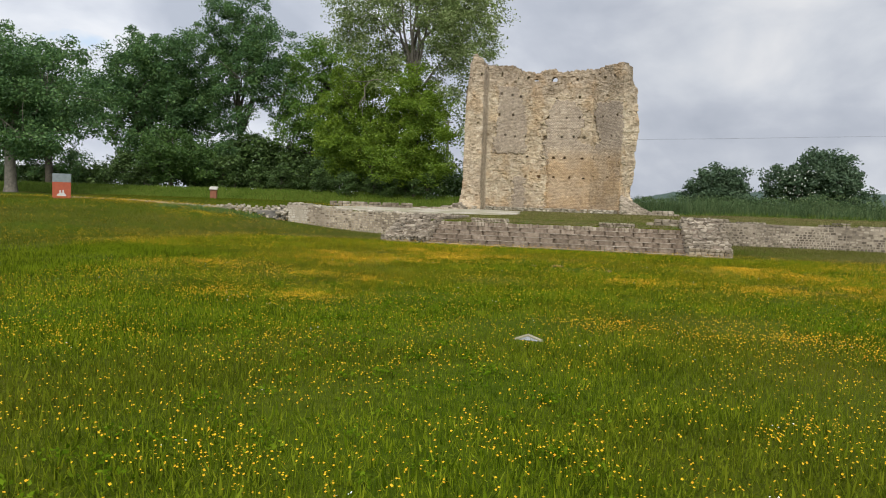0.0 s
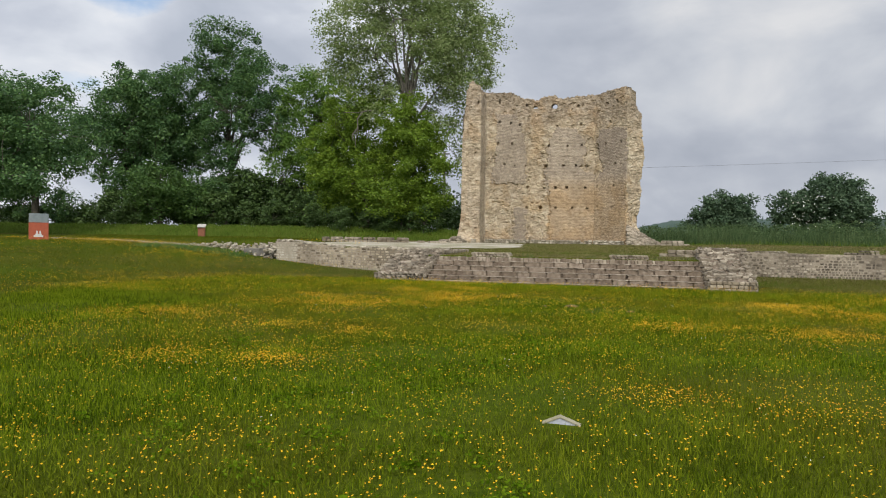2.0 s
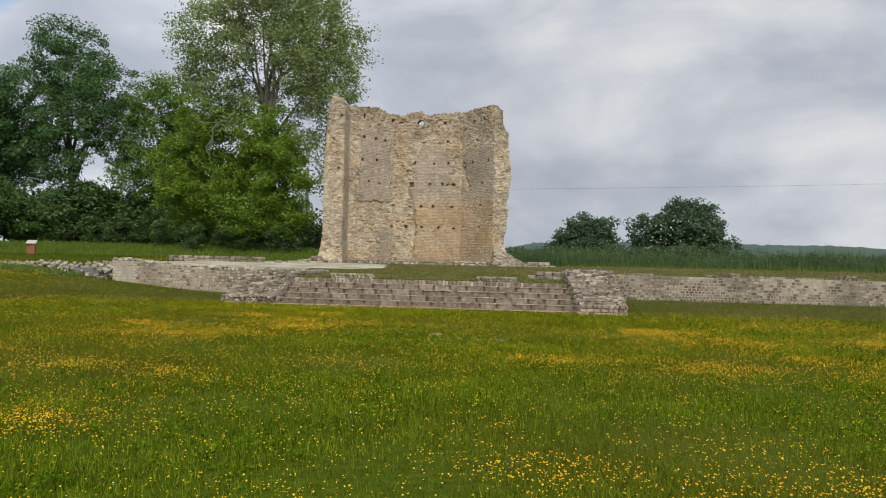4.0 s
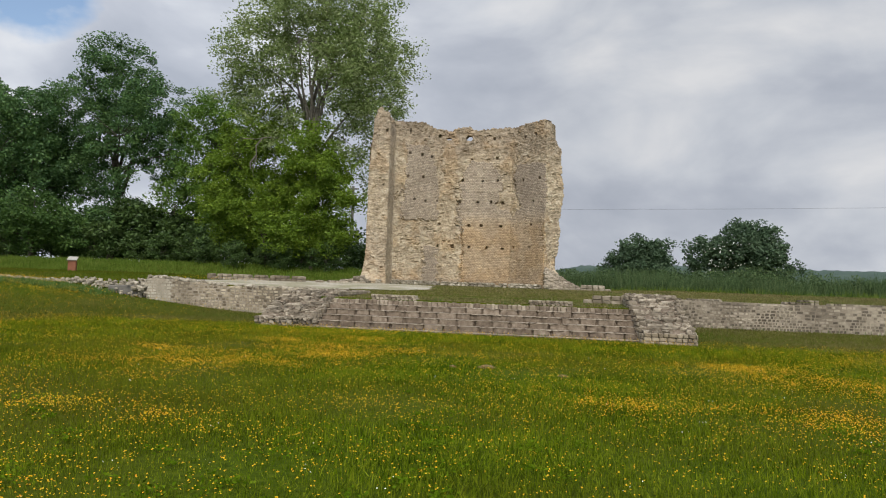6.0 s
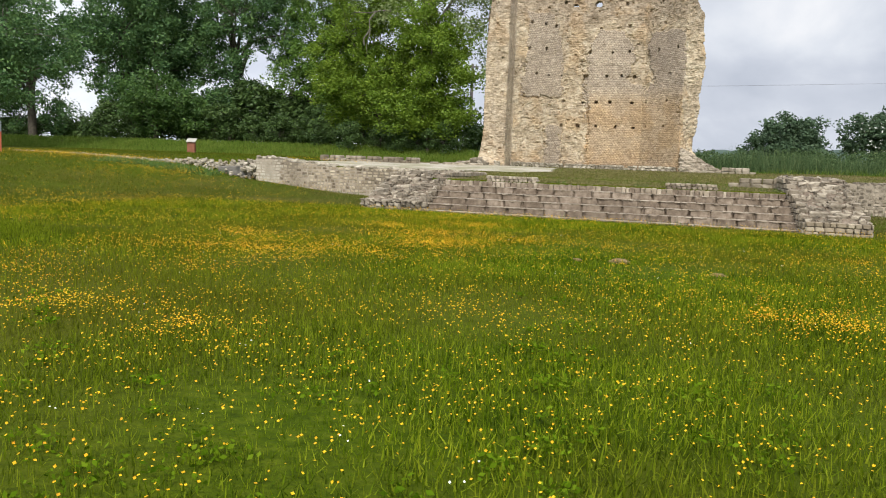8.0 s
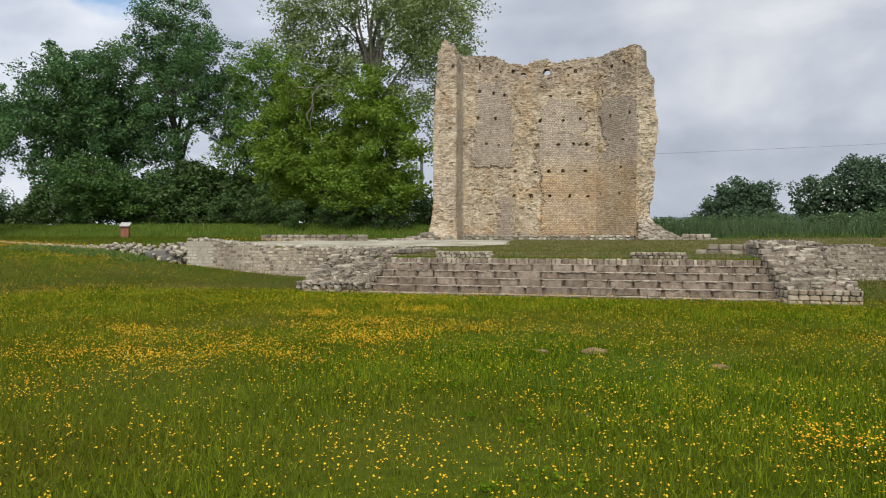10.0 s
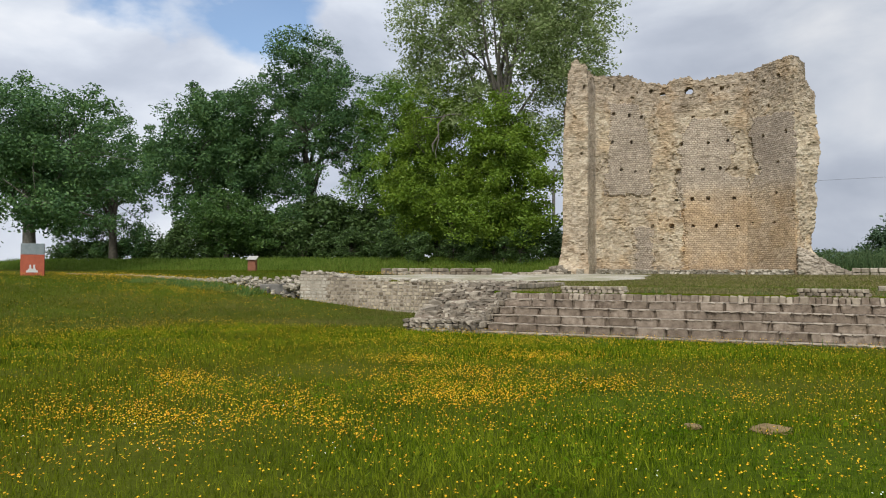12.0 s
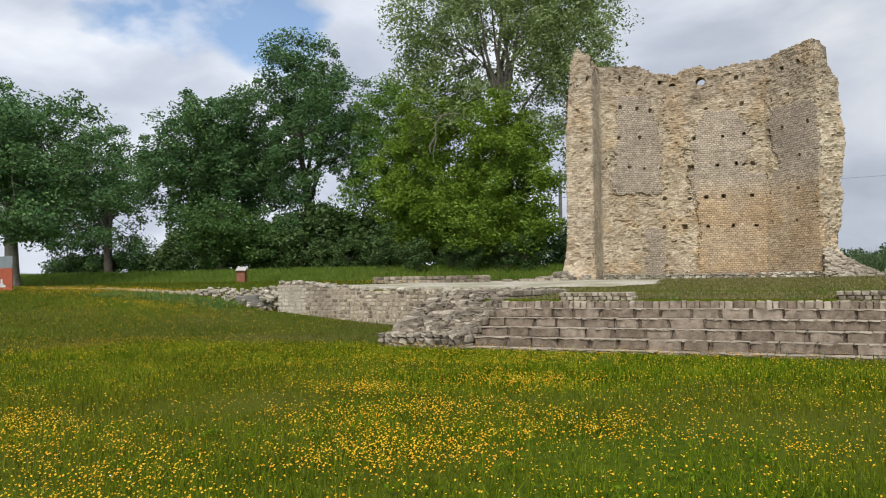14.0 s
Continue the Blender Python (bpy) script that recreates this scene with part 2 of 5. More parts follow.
M_LEAF_LIME = material("maple_leaf", [(0.1, (0.078, 0.138, 0.011)), (0.5, (0.138, 0.222, 0.018)), (0.9, (0.225, 0.305, 0.033))], 0.5, 4, 0.55, 0, translucent=0.3, island=0.5, coords="World")
M_LEAF_GREY = material("poplar_leaf", [(0.1, (0.115, 0.165, 0.045)), (0.5, (0.195, 0.262, 0.080)), (0.9, (0.325, 0.368, 0.175))], 0.5, 4, 0.5, 0, translucent=0.3, island=0.6, coords="World")
M_HILL = material("far_wood", [(0.3, (0.035, 0.060, 0.050)), (0.7, (0.060, 0.090, 0.070))], 0.05, 6, 0.95, 0, coords="World")
M_RED = material("rust_red_paint", [(0.3, (0.26, 0.060, 0.030)), (0.7, (0.34, 0.085, 0.040))], 5, 5, 0.6, 0.1)
M_BROWN = material("brown_paint", [(0.3, (0.17, 0.065, 0.035)), (0.7, (0.24, 0.095, 0.050))], 5, 5, 0.6, 0.1)
M_WHITE = material("white_panel", [(0.3, (0.44, 0.44, 0.41)), (0.7, (0.56, 0.55, 0.52))], 4, 5, 0.5, 0.05)
M_PANEL = material("weathered_panel", [(0.3, (0.30, 0.28, 0.24)), (0.7, (0.42, 0.40, 0.36))], 4, 5, 0.6, 0.05)
M_GREYPANEL = material("grey_panel", [(0.3, (0.13, 0.155, 0.155)), (0.7, (0.20, 0.225, 0.225))], 3, 5, 0.35, 0.05)
M_POLE = material("pole_wood", [(0.3, (0.10, 0.09, 0.08)), (0.7, (0.19, 0.18, 0.16))], 6, 6, 0.9, 0.4)
M_WIRE = material("cable_black", [(0.3, (0.06, 0.06, 0.06)), (0.7, (0.09, 0.09, 0.09))], 6, 2, 0.5, 0)
M_CONCRETE = material("pale_concrete", [(0.3, (0.19, 0.20, 0.205)), (0.7, (0.31, 0.32, 0.325))], 9, 8, 0.85, 0.4, big=(3, (0.20, 0.215, 0.21), 0.5))


def tower_material():
    """Small facing stones in courses where the facing survives, rubble core elsewhere; orange stains."""
    m = bpy.data.materials.new("tower_masonry")
    m.use_nodes = True
    t = m.node_tree
    bsdf = t.nodes["Principled BSDF"]
    bsdf.inputs["Roughness"].default_value = 0.92
    bsdf.inputs["Specular IOR Level"].default_value = 0.2
    geo = t.nodes.new("ShaderNodeNewGeometry")

    def attr(name):
        n = t.nodes.new("ShaderNodeAttribute")
        n.attribute_name = name
        return n

    def noise(scale, detail=6, vec=None):
        n = t.nodes.new("ShaderNodeTexNoise")
        n.inputs["Scale"].default_value, n.inputs["Detail"].default_value = scale, detail
        n.inputs["Roughness"].default_value = 0.6
        t.links.new(vec or geo.outputs["Position"], n.inputs["Vector"])
        return n

    def blend(fac, a, b, mode="MIX"):
        n = t.nodes.new("ShaderNodeMix")
        n.data_type, n.blend_type = "RGBA", mode
        if isinstance(fac, float):
            n.inputs["Factor"].default_value = fac
        else:
            t.links.new(fac, n.inputs["Factor"])
        for sock, v in (("A", a), ("B", b)):
            if isinstance(v, tuple):
                n.inputs[sock].default_value = (*v, 1)
            else:
                t.links.new(v, n.inputs[sock])
        return n.outputs["Result"]

    uvw = attr("wall_uv")
    bricks = t.nodes.new("ShaderNodeTexBrick")
    for key, v in (("Scale", 1.0), ("Mortar Size", 0.014), ("Brick Width", 0.14), ("Row Height", 0.086), ("Mortar Smooth", 0.6), ("Bias", 0.0)):
        bricks.inputs[key].default_value = v
    bricks.inputs["Color1"].default_value = (0.51, 0.44, 0.342, 1)
    bricks.inputs["Color2"].default_value = (0.375, 0.315, 0.24, 1)
    bricks.inputs["Mortar"].default_value = (0.24, 0.195, 0.142, 1)
    warp = noise(3.5, 3)
    shift = t.nodes.new("ShaderNodeVectorMath")
    shift.operation = "MULTIPLY_ADD"
    shift.inputs[1].default_value = (0.16, 0.075, 0.0)
    wire(t, warp, "Color", shift, 0)
    wire(t, uvw, "Vector", shift, 2)
    wire(t, shift, "Vector", bricks, "Vector")
    grain = noise(6.0, 6)
    rg = ramp_node(t, [(0.3, (0.62, 0.60, 0.58)), (0.5, (0.95, 0.95, 0.94)), (0.7, (1.25, 1.23, 1.18))])
    wire(t, grain, "Fac", rg, "Fac")
    n1 = noise(2.2, 8)
    r1 = ramp_node(t, [(0.3, (0.38, 0.315, 0.228)), (0.5, (0.475, 0.405, 0.302)), (0.7, (0.53, 0.47, 0.37))])
    wire(t, n1, "Fac", r1, "Fac")
    vor = t.nodes.new("ShaderNodeTexVoronoi")
    vor.inputs["Scale"].default_value = 1.0
    mp = t.nodes.new("ShaderNodeMapping")
    mp.inputs["Scale"].default_value = (8.0, 14.0, 8.0)
    wire(t, uvw, "Vector", mp, "Vector")
    wire(t, mp, "Vector", vor, "Vector")
    rv = ramp_node(t, [(0.0, (1.05, 1.04, 1.03)), (0.45, (0.97, 0.96, 0.94)), (0.7, (0.80, 0.76, 0.70)), (0.9, (0.58, 0.53, 0.46))])
    wire(t, vor, "Distance", rv, "Fac")
    rub = blend(0.6, r1.outputs["Color"], rv.outputs["Color"], "MULTIPLY")
    tone = attr("tone")
    rt = ramp_node(t, [(0.0, (0.55, 0.49, 0.41)), (0.3, (0.84, 0.81, 0.76)), (0.6, (0.97, 0.96, 0.94)), (1.0, (1.10, 1.08, 1.04))])
    wire(t, tone, "Fac", rt, "Fac")
    rub = blend(0.75, rub, rt.outputs["Color"], "MULTIPLY")
    fmask = attr("facing")
    base = blend(fmask.outputs["Fac"], rub, bricks.outputs["Color"])
    stain = attr("stain")
    base = blend(stain.outputs["Fac"], base, blend(0.7, base, (1.0, 0.80, 0.55), "MULTIPLY"))
    lime = attr("grey")
    base = blend(lime.outputs["Fac"], base, blend(0.9, base, (0.74, 0.725, 0.745), "MULTIPLY"))
    n2 = noise(0.55, 6)
    r2 = ramp_node(t, [(0.35, (0.80, 0.78, 0.76)), (0.6, (1.12, 1.10, 1.06))])
    wire(t, n2, "Fac", r2, "Fac")
    base = blend(0.8, base, r2.outputs["Color"], "MULTIPLY")
    base = blend(0.7, base, rg.outputs["Color"], "MULTIPLY")
    t.links.new(base, bsdf.inputs["Base Color"])
    bump1, bump2 = t.nodes.new("ShaderNodeBump"), t.nodes.new("ShaderNodeBump")
    bump1.inputs["Strength"].default_value, bump1.inputs["Distance"].default_value = 0.6, 0.022
    n3 = noise(15, 8)
    wire(t, n3, "Fac", bump1, "Height")
    bump2.inputs["Strength"].default_value, bump2.inputs["Distance"].default_value = 0.5, 0.02
    bump2.invert = True
    wire(t, bricks, "Fac", bump2, "Height")
    wire(t, bump1, "Normal", bump2, "Normal")
    bump3 = t.nodes.new("ShaderNodeBump")
    bump3.inputs["Strength"].default_value, bump3.inputs["Distance"].default_value = 0.35, 0.03
    bump3.invert = True
    wire(t, vor, "Distance", bump3, "Height")
    wire(t, bump2, "Normal", bump3, "Normal")
    wire(t, bump3, "Normal", bsdf, "Normal")
    return m


M_TOWER = tower_material()


# ---- mesh helpers ----
rng = np.random.default_rng(7)


def mesh_of(name, verts, faces, mat, smooth=False):
    """A mesh from arrays of vertices and of equal-sided faces."""
    verts, faces = np.asarray(verts, dtype=np.float32), np.asarray(faces, dtype=np.int32)
    me = bpy.data.meshes.new(name)
    k = faces.shape[1]
    me.vertices.add(len(verts))
    me.vertices.foreach_set("co", verts.ravel())
    me.loops.add(faces.size)
    me.loops.foreach_set("vertex_index", faces.ravel())
    me.polygons.add(len(faces))
    me.polygons.foreach_set("loop_start", np.arange(0, faces.size, k, dtype=np.int32))
    me.polygons.foreach_set("use_smooth", np.full(len(faces), smooth))
    me.materials.append(mat)
    me.update(calc_edges=True)
    return me


def bm_mesh(name, bm, mat, smooth=False):
    me = bpy.data.meshes.new(name)
    bmesh.ops.recalc_face_normals(bm, faces=bm.faces)
    bm.to_mesh(me)
    bm.free()
    me.materials.append(mat)
    for p in me.polygons:
        p.use_smooth = smooth
    return me


def part(name, me, parent, label="", m=None):
    ob = new(name, me)
    ob.parent = parent
    if m is not None:
        ob.matrix_basis = m
    return tagged(ob, label)


def box_bm(x0, x1, y0, y1, z0, z1, bevel=0.0, bm=None):
    bm = bm or bmesh.new()
    r = bmesh.ops.create_cube(bm, size=1.0, matrix=Matrix.Translation(((x0 + x1) / 2, (y0 + y1) / 2, (z0 + z1) / 2)) @ Matrix.Diagonal((x1 - x0, y1 - y0, z1 - z0, 1)))
    if bevel:
        edges = {e for v in r["verts"] for e in v.link_edges}
        bmesh.ops.bevel(bm, geom=list(edges), offset=bevel, segments=1, affect="EDGES")
    return bm


def stone_mesh(name, mat, chamfer=0.09, rough=0.05, seed=0):
    """A unit block with chamfered, worn edges."""
    bm = box_bm(-0.5, 0.5, -0.5, 0.5, -0.5, 0.5, chamfer)
    r = random.Random(seed)
    for v in bm.verts:
        v.co += Vector([r.uniform(-rough, rough) for _ in range(3)])
    return bm_mesh(name, bm, mat)


def smoothstep(a, b, v):
    u = np.clip((v - a) / (b - a), 0, 1)
    return u * u * (3 - 2 * u)


def tube(points, radii, sides=7):
    """Vertices and quads of a tapering tube along points."""
    pts = [Vector(p) for p in points]
    vs, fs = [], []
    for i, p in enumerate(pts):
        d = (pts[min(i + 1, len(pts) - 1)] - pts[max(i - 1, 0)]).normalized()
        a = d.orthogonal().normalized()
        b = d.cross(a)
        for k in range(sides):
            w = 2 * math.pi * k / sides
            vs.append(p + (a * math.cos(w) + b * math.sin(w)) * radii[i])
    for i in range(len(pts) - 1):
        for k in range(sides):
            n = (k + 1) % sides
            fs.append((i * sides + k, i * sides + n, (i + 1) * sides + n, (i + 1) * sides + k))
    return vs, fs


# ---- ground ----
STAIR_X0, STAIR_X1, STAIR_Y = -9.8, -0.12, 30.2
WALL_Y, WALL_X0, WALL_X1 = 36.2, -18.9, 24.0


def podium_height(x, y):
    return 0.90 + 0.44 * smoothstep(32.0, 47.0, y) + 0.2 * smoothstep(-12, -19, x) * (1 - smoothstep(36, 44, y)) + 0.06 * smoothstep(-1, 3, x)


def ground_height(x, y):
    """The meadow, its bank, and the podium behind the retaining walls."""
    x, y = np.asarray(x, float), np.asarray(y, float)
    s = -x + 0.5 * (y - 36)
    side = smoothstep(-13, -19, x)
    meadow = (0.20 + 0.12 * smoothstep(-13, -10, x)) * smoothstep(30.0, 36.0, y) + (0.75 * smoothstep(15, 25, s) + 0.2 * smoothstep(25, 34, s)) * smoothstep(14, 34, y) + 0.28 * side * smoothstep(38, 50, y)
    meadow = meadow - 0.03 * smoothstep(-4, 2, x) - (0.36 - 0.22 * smoothstep(-10, -2, x)) * smoothstep(19, 28.5, y) * smoothstep(-18, -12, x) * (1 - 0.5 * smoothstep(31, 35, y))
    behind = podium_height(x, y)
    bank = 0.45 * smoothstep(50.5, 56, y) * smoothstep(-12, -17, x) + 0.25 * smoothstep(49, 56, y)
    up = (y > WALL_Y + 0.3) & (x > WALL_X0 + 0.1)
    up |= (y > STAIR_Y + 1.9) & (x > STAIR_X0 - 0.6) & (x < STAIR_X1 + 0.6)
    left = np.maximum(meadow, behind * smoothstep(36, 41, y) * smoothstep(-21.5, -18.5, x))
    return np.where(up, behind, left) + bank


def build_ground():
    xs = np.unique(np.round(np.concatenate([np.linspace(-600, -70, 12), np.linspace(-70, -24, 47), np.arange(-24, 14, 0.25), np.linspace(14, 60, 47), np.linspace(60, 600, 12),
                                            [STAIR_X0 - 0.61, STAIR_X0 - 0.59, STAIR_X1 + 0.59, STAIR_X1 + 0.61, WALL_X0 + 0.09, WALL_X0 + 0.11]]), 3))
    ys = np.unique(np.round(np.concatenate([np.linspace(-600, -12, 12), np.arange(-12, 60, 0.25), np.linspace(60, 120, 30), np.linspace(120, 900, 14), [STAIR_Y + 1.89, STAIR_Y + 1.91, WALL_Y + 0.29, WALL_Y + 0.31]]), 3))
    X, Y = np.meshgrid(xs, ys)
    Z = ground_height(X, Y)
    Z = Z + 0.025 * np.sin(X * 1.3 + 2 * np.sin(Y * 0.4)) * np.sin(Y * 0.9 + np.sin(X * 0.7)) * ((Y < 30) | (Y > 50))
    nx, ny = len(xs), len(ys)
    idx = np.arange(nx * ny).reshape(ny, nx)
    f = np.stack([idx[:-1, :-1], idx[:-1, 1:], idx[1:, 1:], idx[1:, :-1]], -1).reshape(-1, 4)
    ob = new("ground", mesh_of("ground", np.stack([X, Y, Z], -1).reshape(-1, 3), f, M_EARTH, True))
    tagged(ob, "mown green meadow rising gently towards the ruin", "meadow", kind="structure")


build_ground()


# ---- the ruined cella ----
TOWER = [(-13.0, 46.8), (-11.95, 46.8), (-12.05, 48.3), (-9.75, 50.6), (-5.95, 50.6), (-4.0, 48.65), (-3.15, 49.5)]
TOP = [(0, 9.75), (0.25, 10.2), (0.55, 10.45), (0.82, 10.15), (1.3, 9.9), (1.9, 9.88), (2.7, 9.98), (3.6, 10.04), (4.45, 10.12), (4.8, 10.02), (5.15, 9.88), (5.6, 9.93), (6.2, 9.83), (6.5, 10.0), (6.8, 10.08), (7.1, 10.08), (7.45, 9.95), (7.7, 9.84),
       (8.2, 9.98), (9.05, 10.03), (9.7, 10.06), (9.9, 9.98), (10.3, 10.1), (11.3, 10.08), (12.0, 10.1), (12.4, 10.02), (12.6, 9.75), (12.8, 9.4), (13.2, 8.95), (13.6, 8.6)]


def tower_frame():
    """Corner distances along the inner face, and the outward normals at the corners."""
    p = [Vector(q) for q in TOWER]
    lens = [0.0]
    for a, b in zip(p, p[1:]):
        lens.append(lens[-1] + (b - a).length)
    return p, lens


def inside(poly, u, z):
    r = np.zeros(u.shape, bool)
    n = len(poly)
    for i in range(n):
        (x0, y0), (x1, y1) = poly[i], poly[(i + 1) % n]
        cross = ((y0 > z) != (y1 > z)) & (u < (x1 - x0) * (z - y0) / ((y1 - y0) or 1e-9) + x0)
        r ^= cross
    return r


def fractal(u, z, scale, seed, octaves=4):
    flat_u, flat_z = u.ravel(), z.ravel()
    vals = [noise.fractal(Vector((a * scale, b * scale, seed)), 0.9, 2.0, octaves) for a, b in zip(flat_u, flat_z)]
    return np.array(vals).reshape(u.shape)


def cells(u, z, row, width, seed):
    """Roughly coursed stones: a random value for each stone, another one, and the nearness to its middle from 0 at the joint to 1."""
    gen = np.random.default_rng(seed)
    table = gen.random((257, 131, 2))
    shift = gen.random(257)
    r = np.floor(z / row).astype(int)
    v = u / width * (0.8 + 0.45 * shift[(r * 3) % 257]) + 7 * shift[r % 257]
    c = np.floor(v).astype(int)
    h = table[r % 257, c % 131]
    edge = np.minimum(np.minimum(v - c, 1 - (v - c)) * width, np.minimum(z / row - r, 1 - (z / row - r)) * row)
    return h[..., 0], h[..., 1], smoothstep(0.0, 0.035, edge)


def build_tower():
    p, lens = tower_frame()
    step = 0.045
    nu, nz = int(lens[-1] / step), int(9.45 / step)
    z0 = 1.18
    us = np.linspace(0, lens[-1], nu + 1)
    zs = z0 + np.arange(nz + 1) * step
    U, Z = np.meshgrid(us, zs)
    big, mid, fine = fractal(U, Z, 0.9, 1.0), fractal(U, Z, 2.6, 5.0), fractal(U * 0.8, Z * 1.2, 6.0, 9.0, 2)
    wu, wz = U + 0.20 * mid + 0.14 * fine, Z + 0.12 * big + 0.10 * fine
    c = lens                                   # corners: pier end, stub, left facet, middle facet, right facet, broken end
    L, M, R = c[2], c[3], c[4]
    facing = inside([(3.32, 8.9), (4.63, 9.0), (5.04, 8.46), (5.43, 7.0), (5.47, 4.95), (5.1, 4.88), (3.04, 4.89), (3.15, 6.14), (3.34, 7.6)], wu, wz)
    facing |= inside([(4.62, 1.2), (4.63, 3.45), (5.5, 3.46), (5.52, 1.2)], wu, wz)
    facing |= inside([(7.4, 8.2), (8.5, 8.15), (9.0, 7.44), (8.97, 6.3), (8.75, 5.72), (9.65, 5.5), (9.65, 1.2), (7.02, 1.2), (6.92, 3.8), (6.62, 5.14), (6.79, 7.06), (7.02, 7.77)], wu, wz)
    facing |= inside([(9.9, 8.05), (12.36, 7.9), (12.42, 5.02), (12.15, 4.64), (12.5, 2.1), (12.5, 1.2), (9.5, 1.2), (9.55, 4.95), (10.41, 5.82), (9.86, 6.62)], wu, wz)
    strip = (U > c[1] + 0.05) & (U < c[2] + 0.1) & (Z < 9.6)
    facing |= strip
    facing = facing.astype(float)
    base = Z < 1.75 + 0.1 * mid
    hue, lot, mound = cells(U + 0.10 * mid + 0.03 * fine, Z + 0.10 * big + 0.05 * mid, 0.09, 0.15, 17)
    lost = (lot < 0.07) * smoothstep(-0.25, 0.3, mid)
    # relief: the facing stands proud of the core; the core is stones set out unevenly
    d = 0.045 * facing + (1 - facing) * (0.035 * mid + 0.08 * big + 0.016 * fine + 0.028 * (hue - 0.5) + 0.010 * mound - 0.06 * lost) + facing * (0.010 * fine + 0.03 * big + 0.012 * (hue - 0.5))
    d += 0.10 * base * (1 - facing)
    # a flared foot
    d += 0.35 * smoothstep(2.0, 1.2, Z) * (smoothstep(c[1], 0, U) + smoothstep(c[5] - 0.6, c[6], U))
    # putlog holes, row by row
    holes = []
    for z, row in ((8.4, (3.51, 4.33, 4.96, 7.35, 8.75, 9.98, 10.92)), (7.16, (3.45, 4.43, 6.86, 7.99, 8.82, 9.87, 10.59, 11.89)), (5.97, (3.92, 4.62, 5.39, 7.75, 8.5, 9.11, 11.43)), (4.7, (5.61, 6.63, 7.29, 7.97, 9.06, 9.86, 11.35)),
                   (3.48, (5.55, 6.41, 7.34, 8.32, 9.19, 9.93, 11.23)), (9.47, (8.55, 10.61, 11.52, 4.76)), (9.26, (0.95,)), (6.4, (0.8,))):
        holes += [(u, z + float(rng.uniform(-0.04, 0.04)), 0.048 + float(rng.uniform(0, 0.028))) for u in row]
    holes += [(6.72, 5.97, 0.12), (6.42, 3.5, 0.09), (9.93, 6.9, 0.07)]
    for u, z, r in holes:
        near = np.maximum(np.abs(U - u), np.abs(Z - z) * 1.1)
        d = np.where(near < r, -0.24, d)
    # cracks where a patch of facing has torn off
    for pts, w in (([(9.85, 7.6), (9.8, 6.8), (10.32, 5.95), (10.4, 5.8)], 0.05), ([(7.0, 7.6), (6.86, 7.2), (6.45, 6.65), (6.62, 5.6), (6.94, 4.4), (6.98, 3.06), (7.0, 2.4), (6.25, 1.4)], 0.04),
                   ([(3.05, 4.87), (4.2, 4.86), (4.78, 4.84), (4.86, 4.42), (5.45, 4.28)], 0.035), ([(3.0, 3.7), (3.9, 3.75), (4.5, 3.5), (4.55, 2.2)], 0.025)):
        for (ua, za), (ub, zb) in zip(pts, pts[1:]):
            tt = np.clip(((wu - ua) * (ub - ua) + (wz - za) * (zb - za)) / ((ub - ua) ** 2 + (zb - za) ** 2), 0, 1)
            dist = np.hypot(wu - ua - tt * (ub - ua), wz - za - tt * (zb - za))
            d = np.where((dist < w) & (mid + fine > -0.25), d - 0.065, d)
    # places: interpolate along the plan, push inwards (towards the walker)
    seg = np.clip(np.searchsorted(lens, us, side="right") - 1, 0, len(p) - 2)
    px = np.array([p[s].x + (p[s + 1].x - p[s].x) * (u - lens[s]) / (lens[s + 1] - lens[s]) for s, u in zip(seg, us)])
    py = np.array([p[s].y + (p[s + 1].y - p[s].y) * (u - lens[s]) / (lens[s + 1] - lens[s]) for s, u in zip(seg, us)])
    nxy = []
    for s, u in zip(seg, us):
        total = Vector((0, 0))
        for k in range(len(p) - 1):
            w = max(0.0, 1 - max(lens[k] - u, u - lens[k + 1], 0) / 0.25)
            e = (p[k + 1] - p[k]).normalized()
            total += Vector((e.y, -e.x)) * w
        nxy.append(total.normalized())
    nx, ny = np.array([n.x for n in nxy]), np.array([n.y for n in nxy])
    ragged = 0.05 * fractal(np.full_like(Z, 3.0), Z, 1.6, 21.0) + 0.03 * (hue - 0.5)
    right = smoothstep(c[5] - 0.2, c[6], U) * (ragged - 0.12 + 0.16 * np.exp(-((Z - 6.5) / 0.9) ** 2) + 0.05 * np.exp(-((Z - 4.2) / 0.6) ** 2) - 0.22 * np.exp(-((Z - 2.75) / 0.5) ** 2) + 0.1 * smoothstep(2.3, 1.6, Z))
    left = smoothstep(c[1] * 0.5, 0, U) * (-0.25 * smoothstep(3, 1.2, Z) + 0.22 * smoothstep(6.0, 10.3, Z) + 0.6 * ragged)
    X = px[None, :] + nx[None, :] * d + right + left
    Y = py[None, :] + ny[None, :] * d
    # the outer face: the same plan set back by the wall's thickness
    thick = 1.05
    BX, BY = np.empty_like(X), np.empty_like(Y)
    for i, u in enumerate(us):
        if u < c[1]:
            q = Vector((TOWER[0][0], TOWER[2][1] + 0.6)) if u < c[1] * 0.5 else Vector((TOWER[0][0] + 0.2, TOWER[2][1] + 0.5))
        elif u > c[5]:
            q = Vector((TOWER[6][0] - 0.5, TOWER[6][1] + 0.5))
        else:
            q = Vector((px[i] - nx[i] * thick, py[i] - ny[i] * thick))
        thin = 0.55 * smoothstep(8.5, 9.2, zs) * (c[1] <= u <= c[5])
        BX[:, i], BY[:, i] = q.x + 0.04 * fine[:, i] + nx[i] * thin, q.y + 0.04 * mid[:, i] + ny[i] * thin
    top = np.interp(us, [a for a, _ in TOP], [b + 0.07 for _, b in TOP])
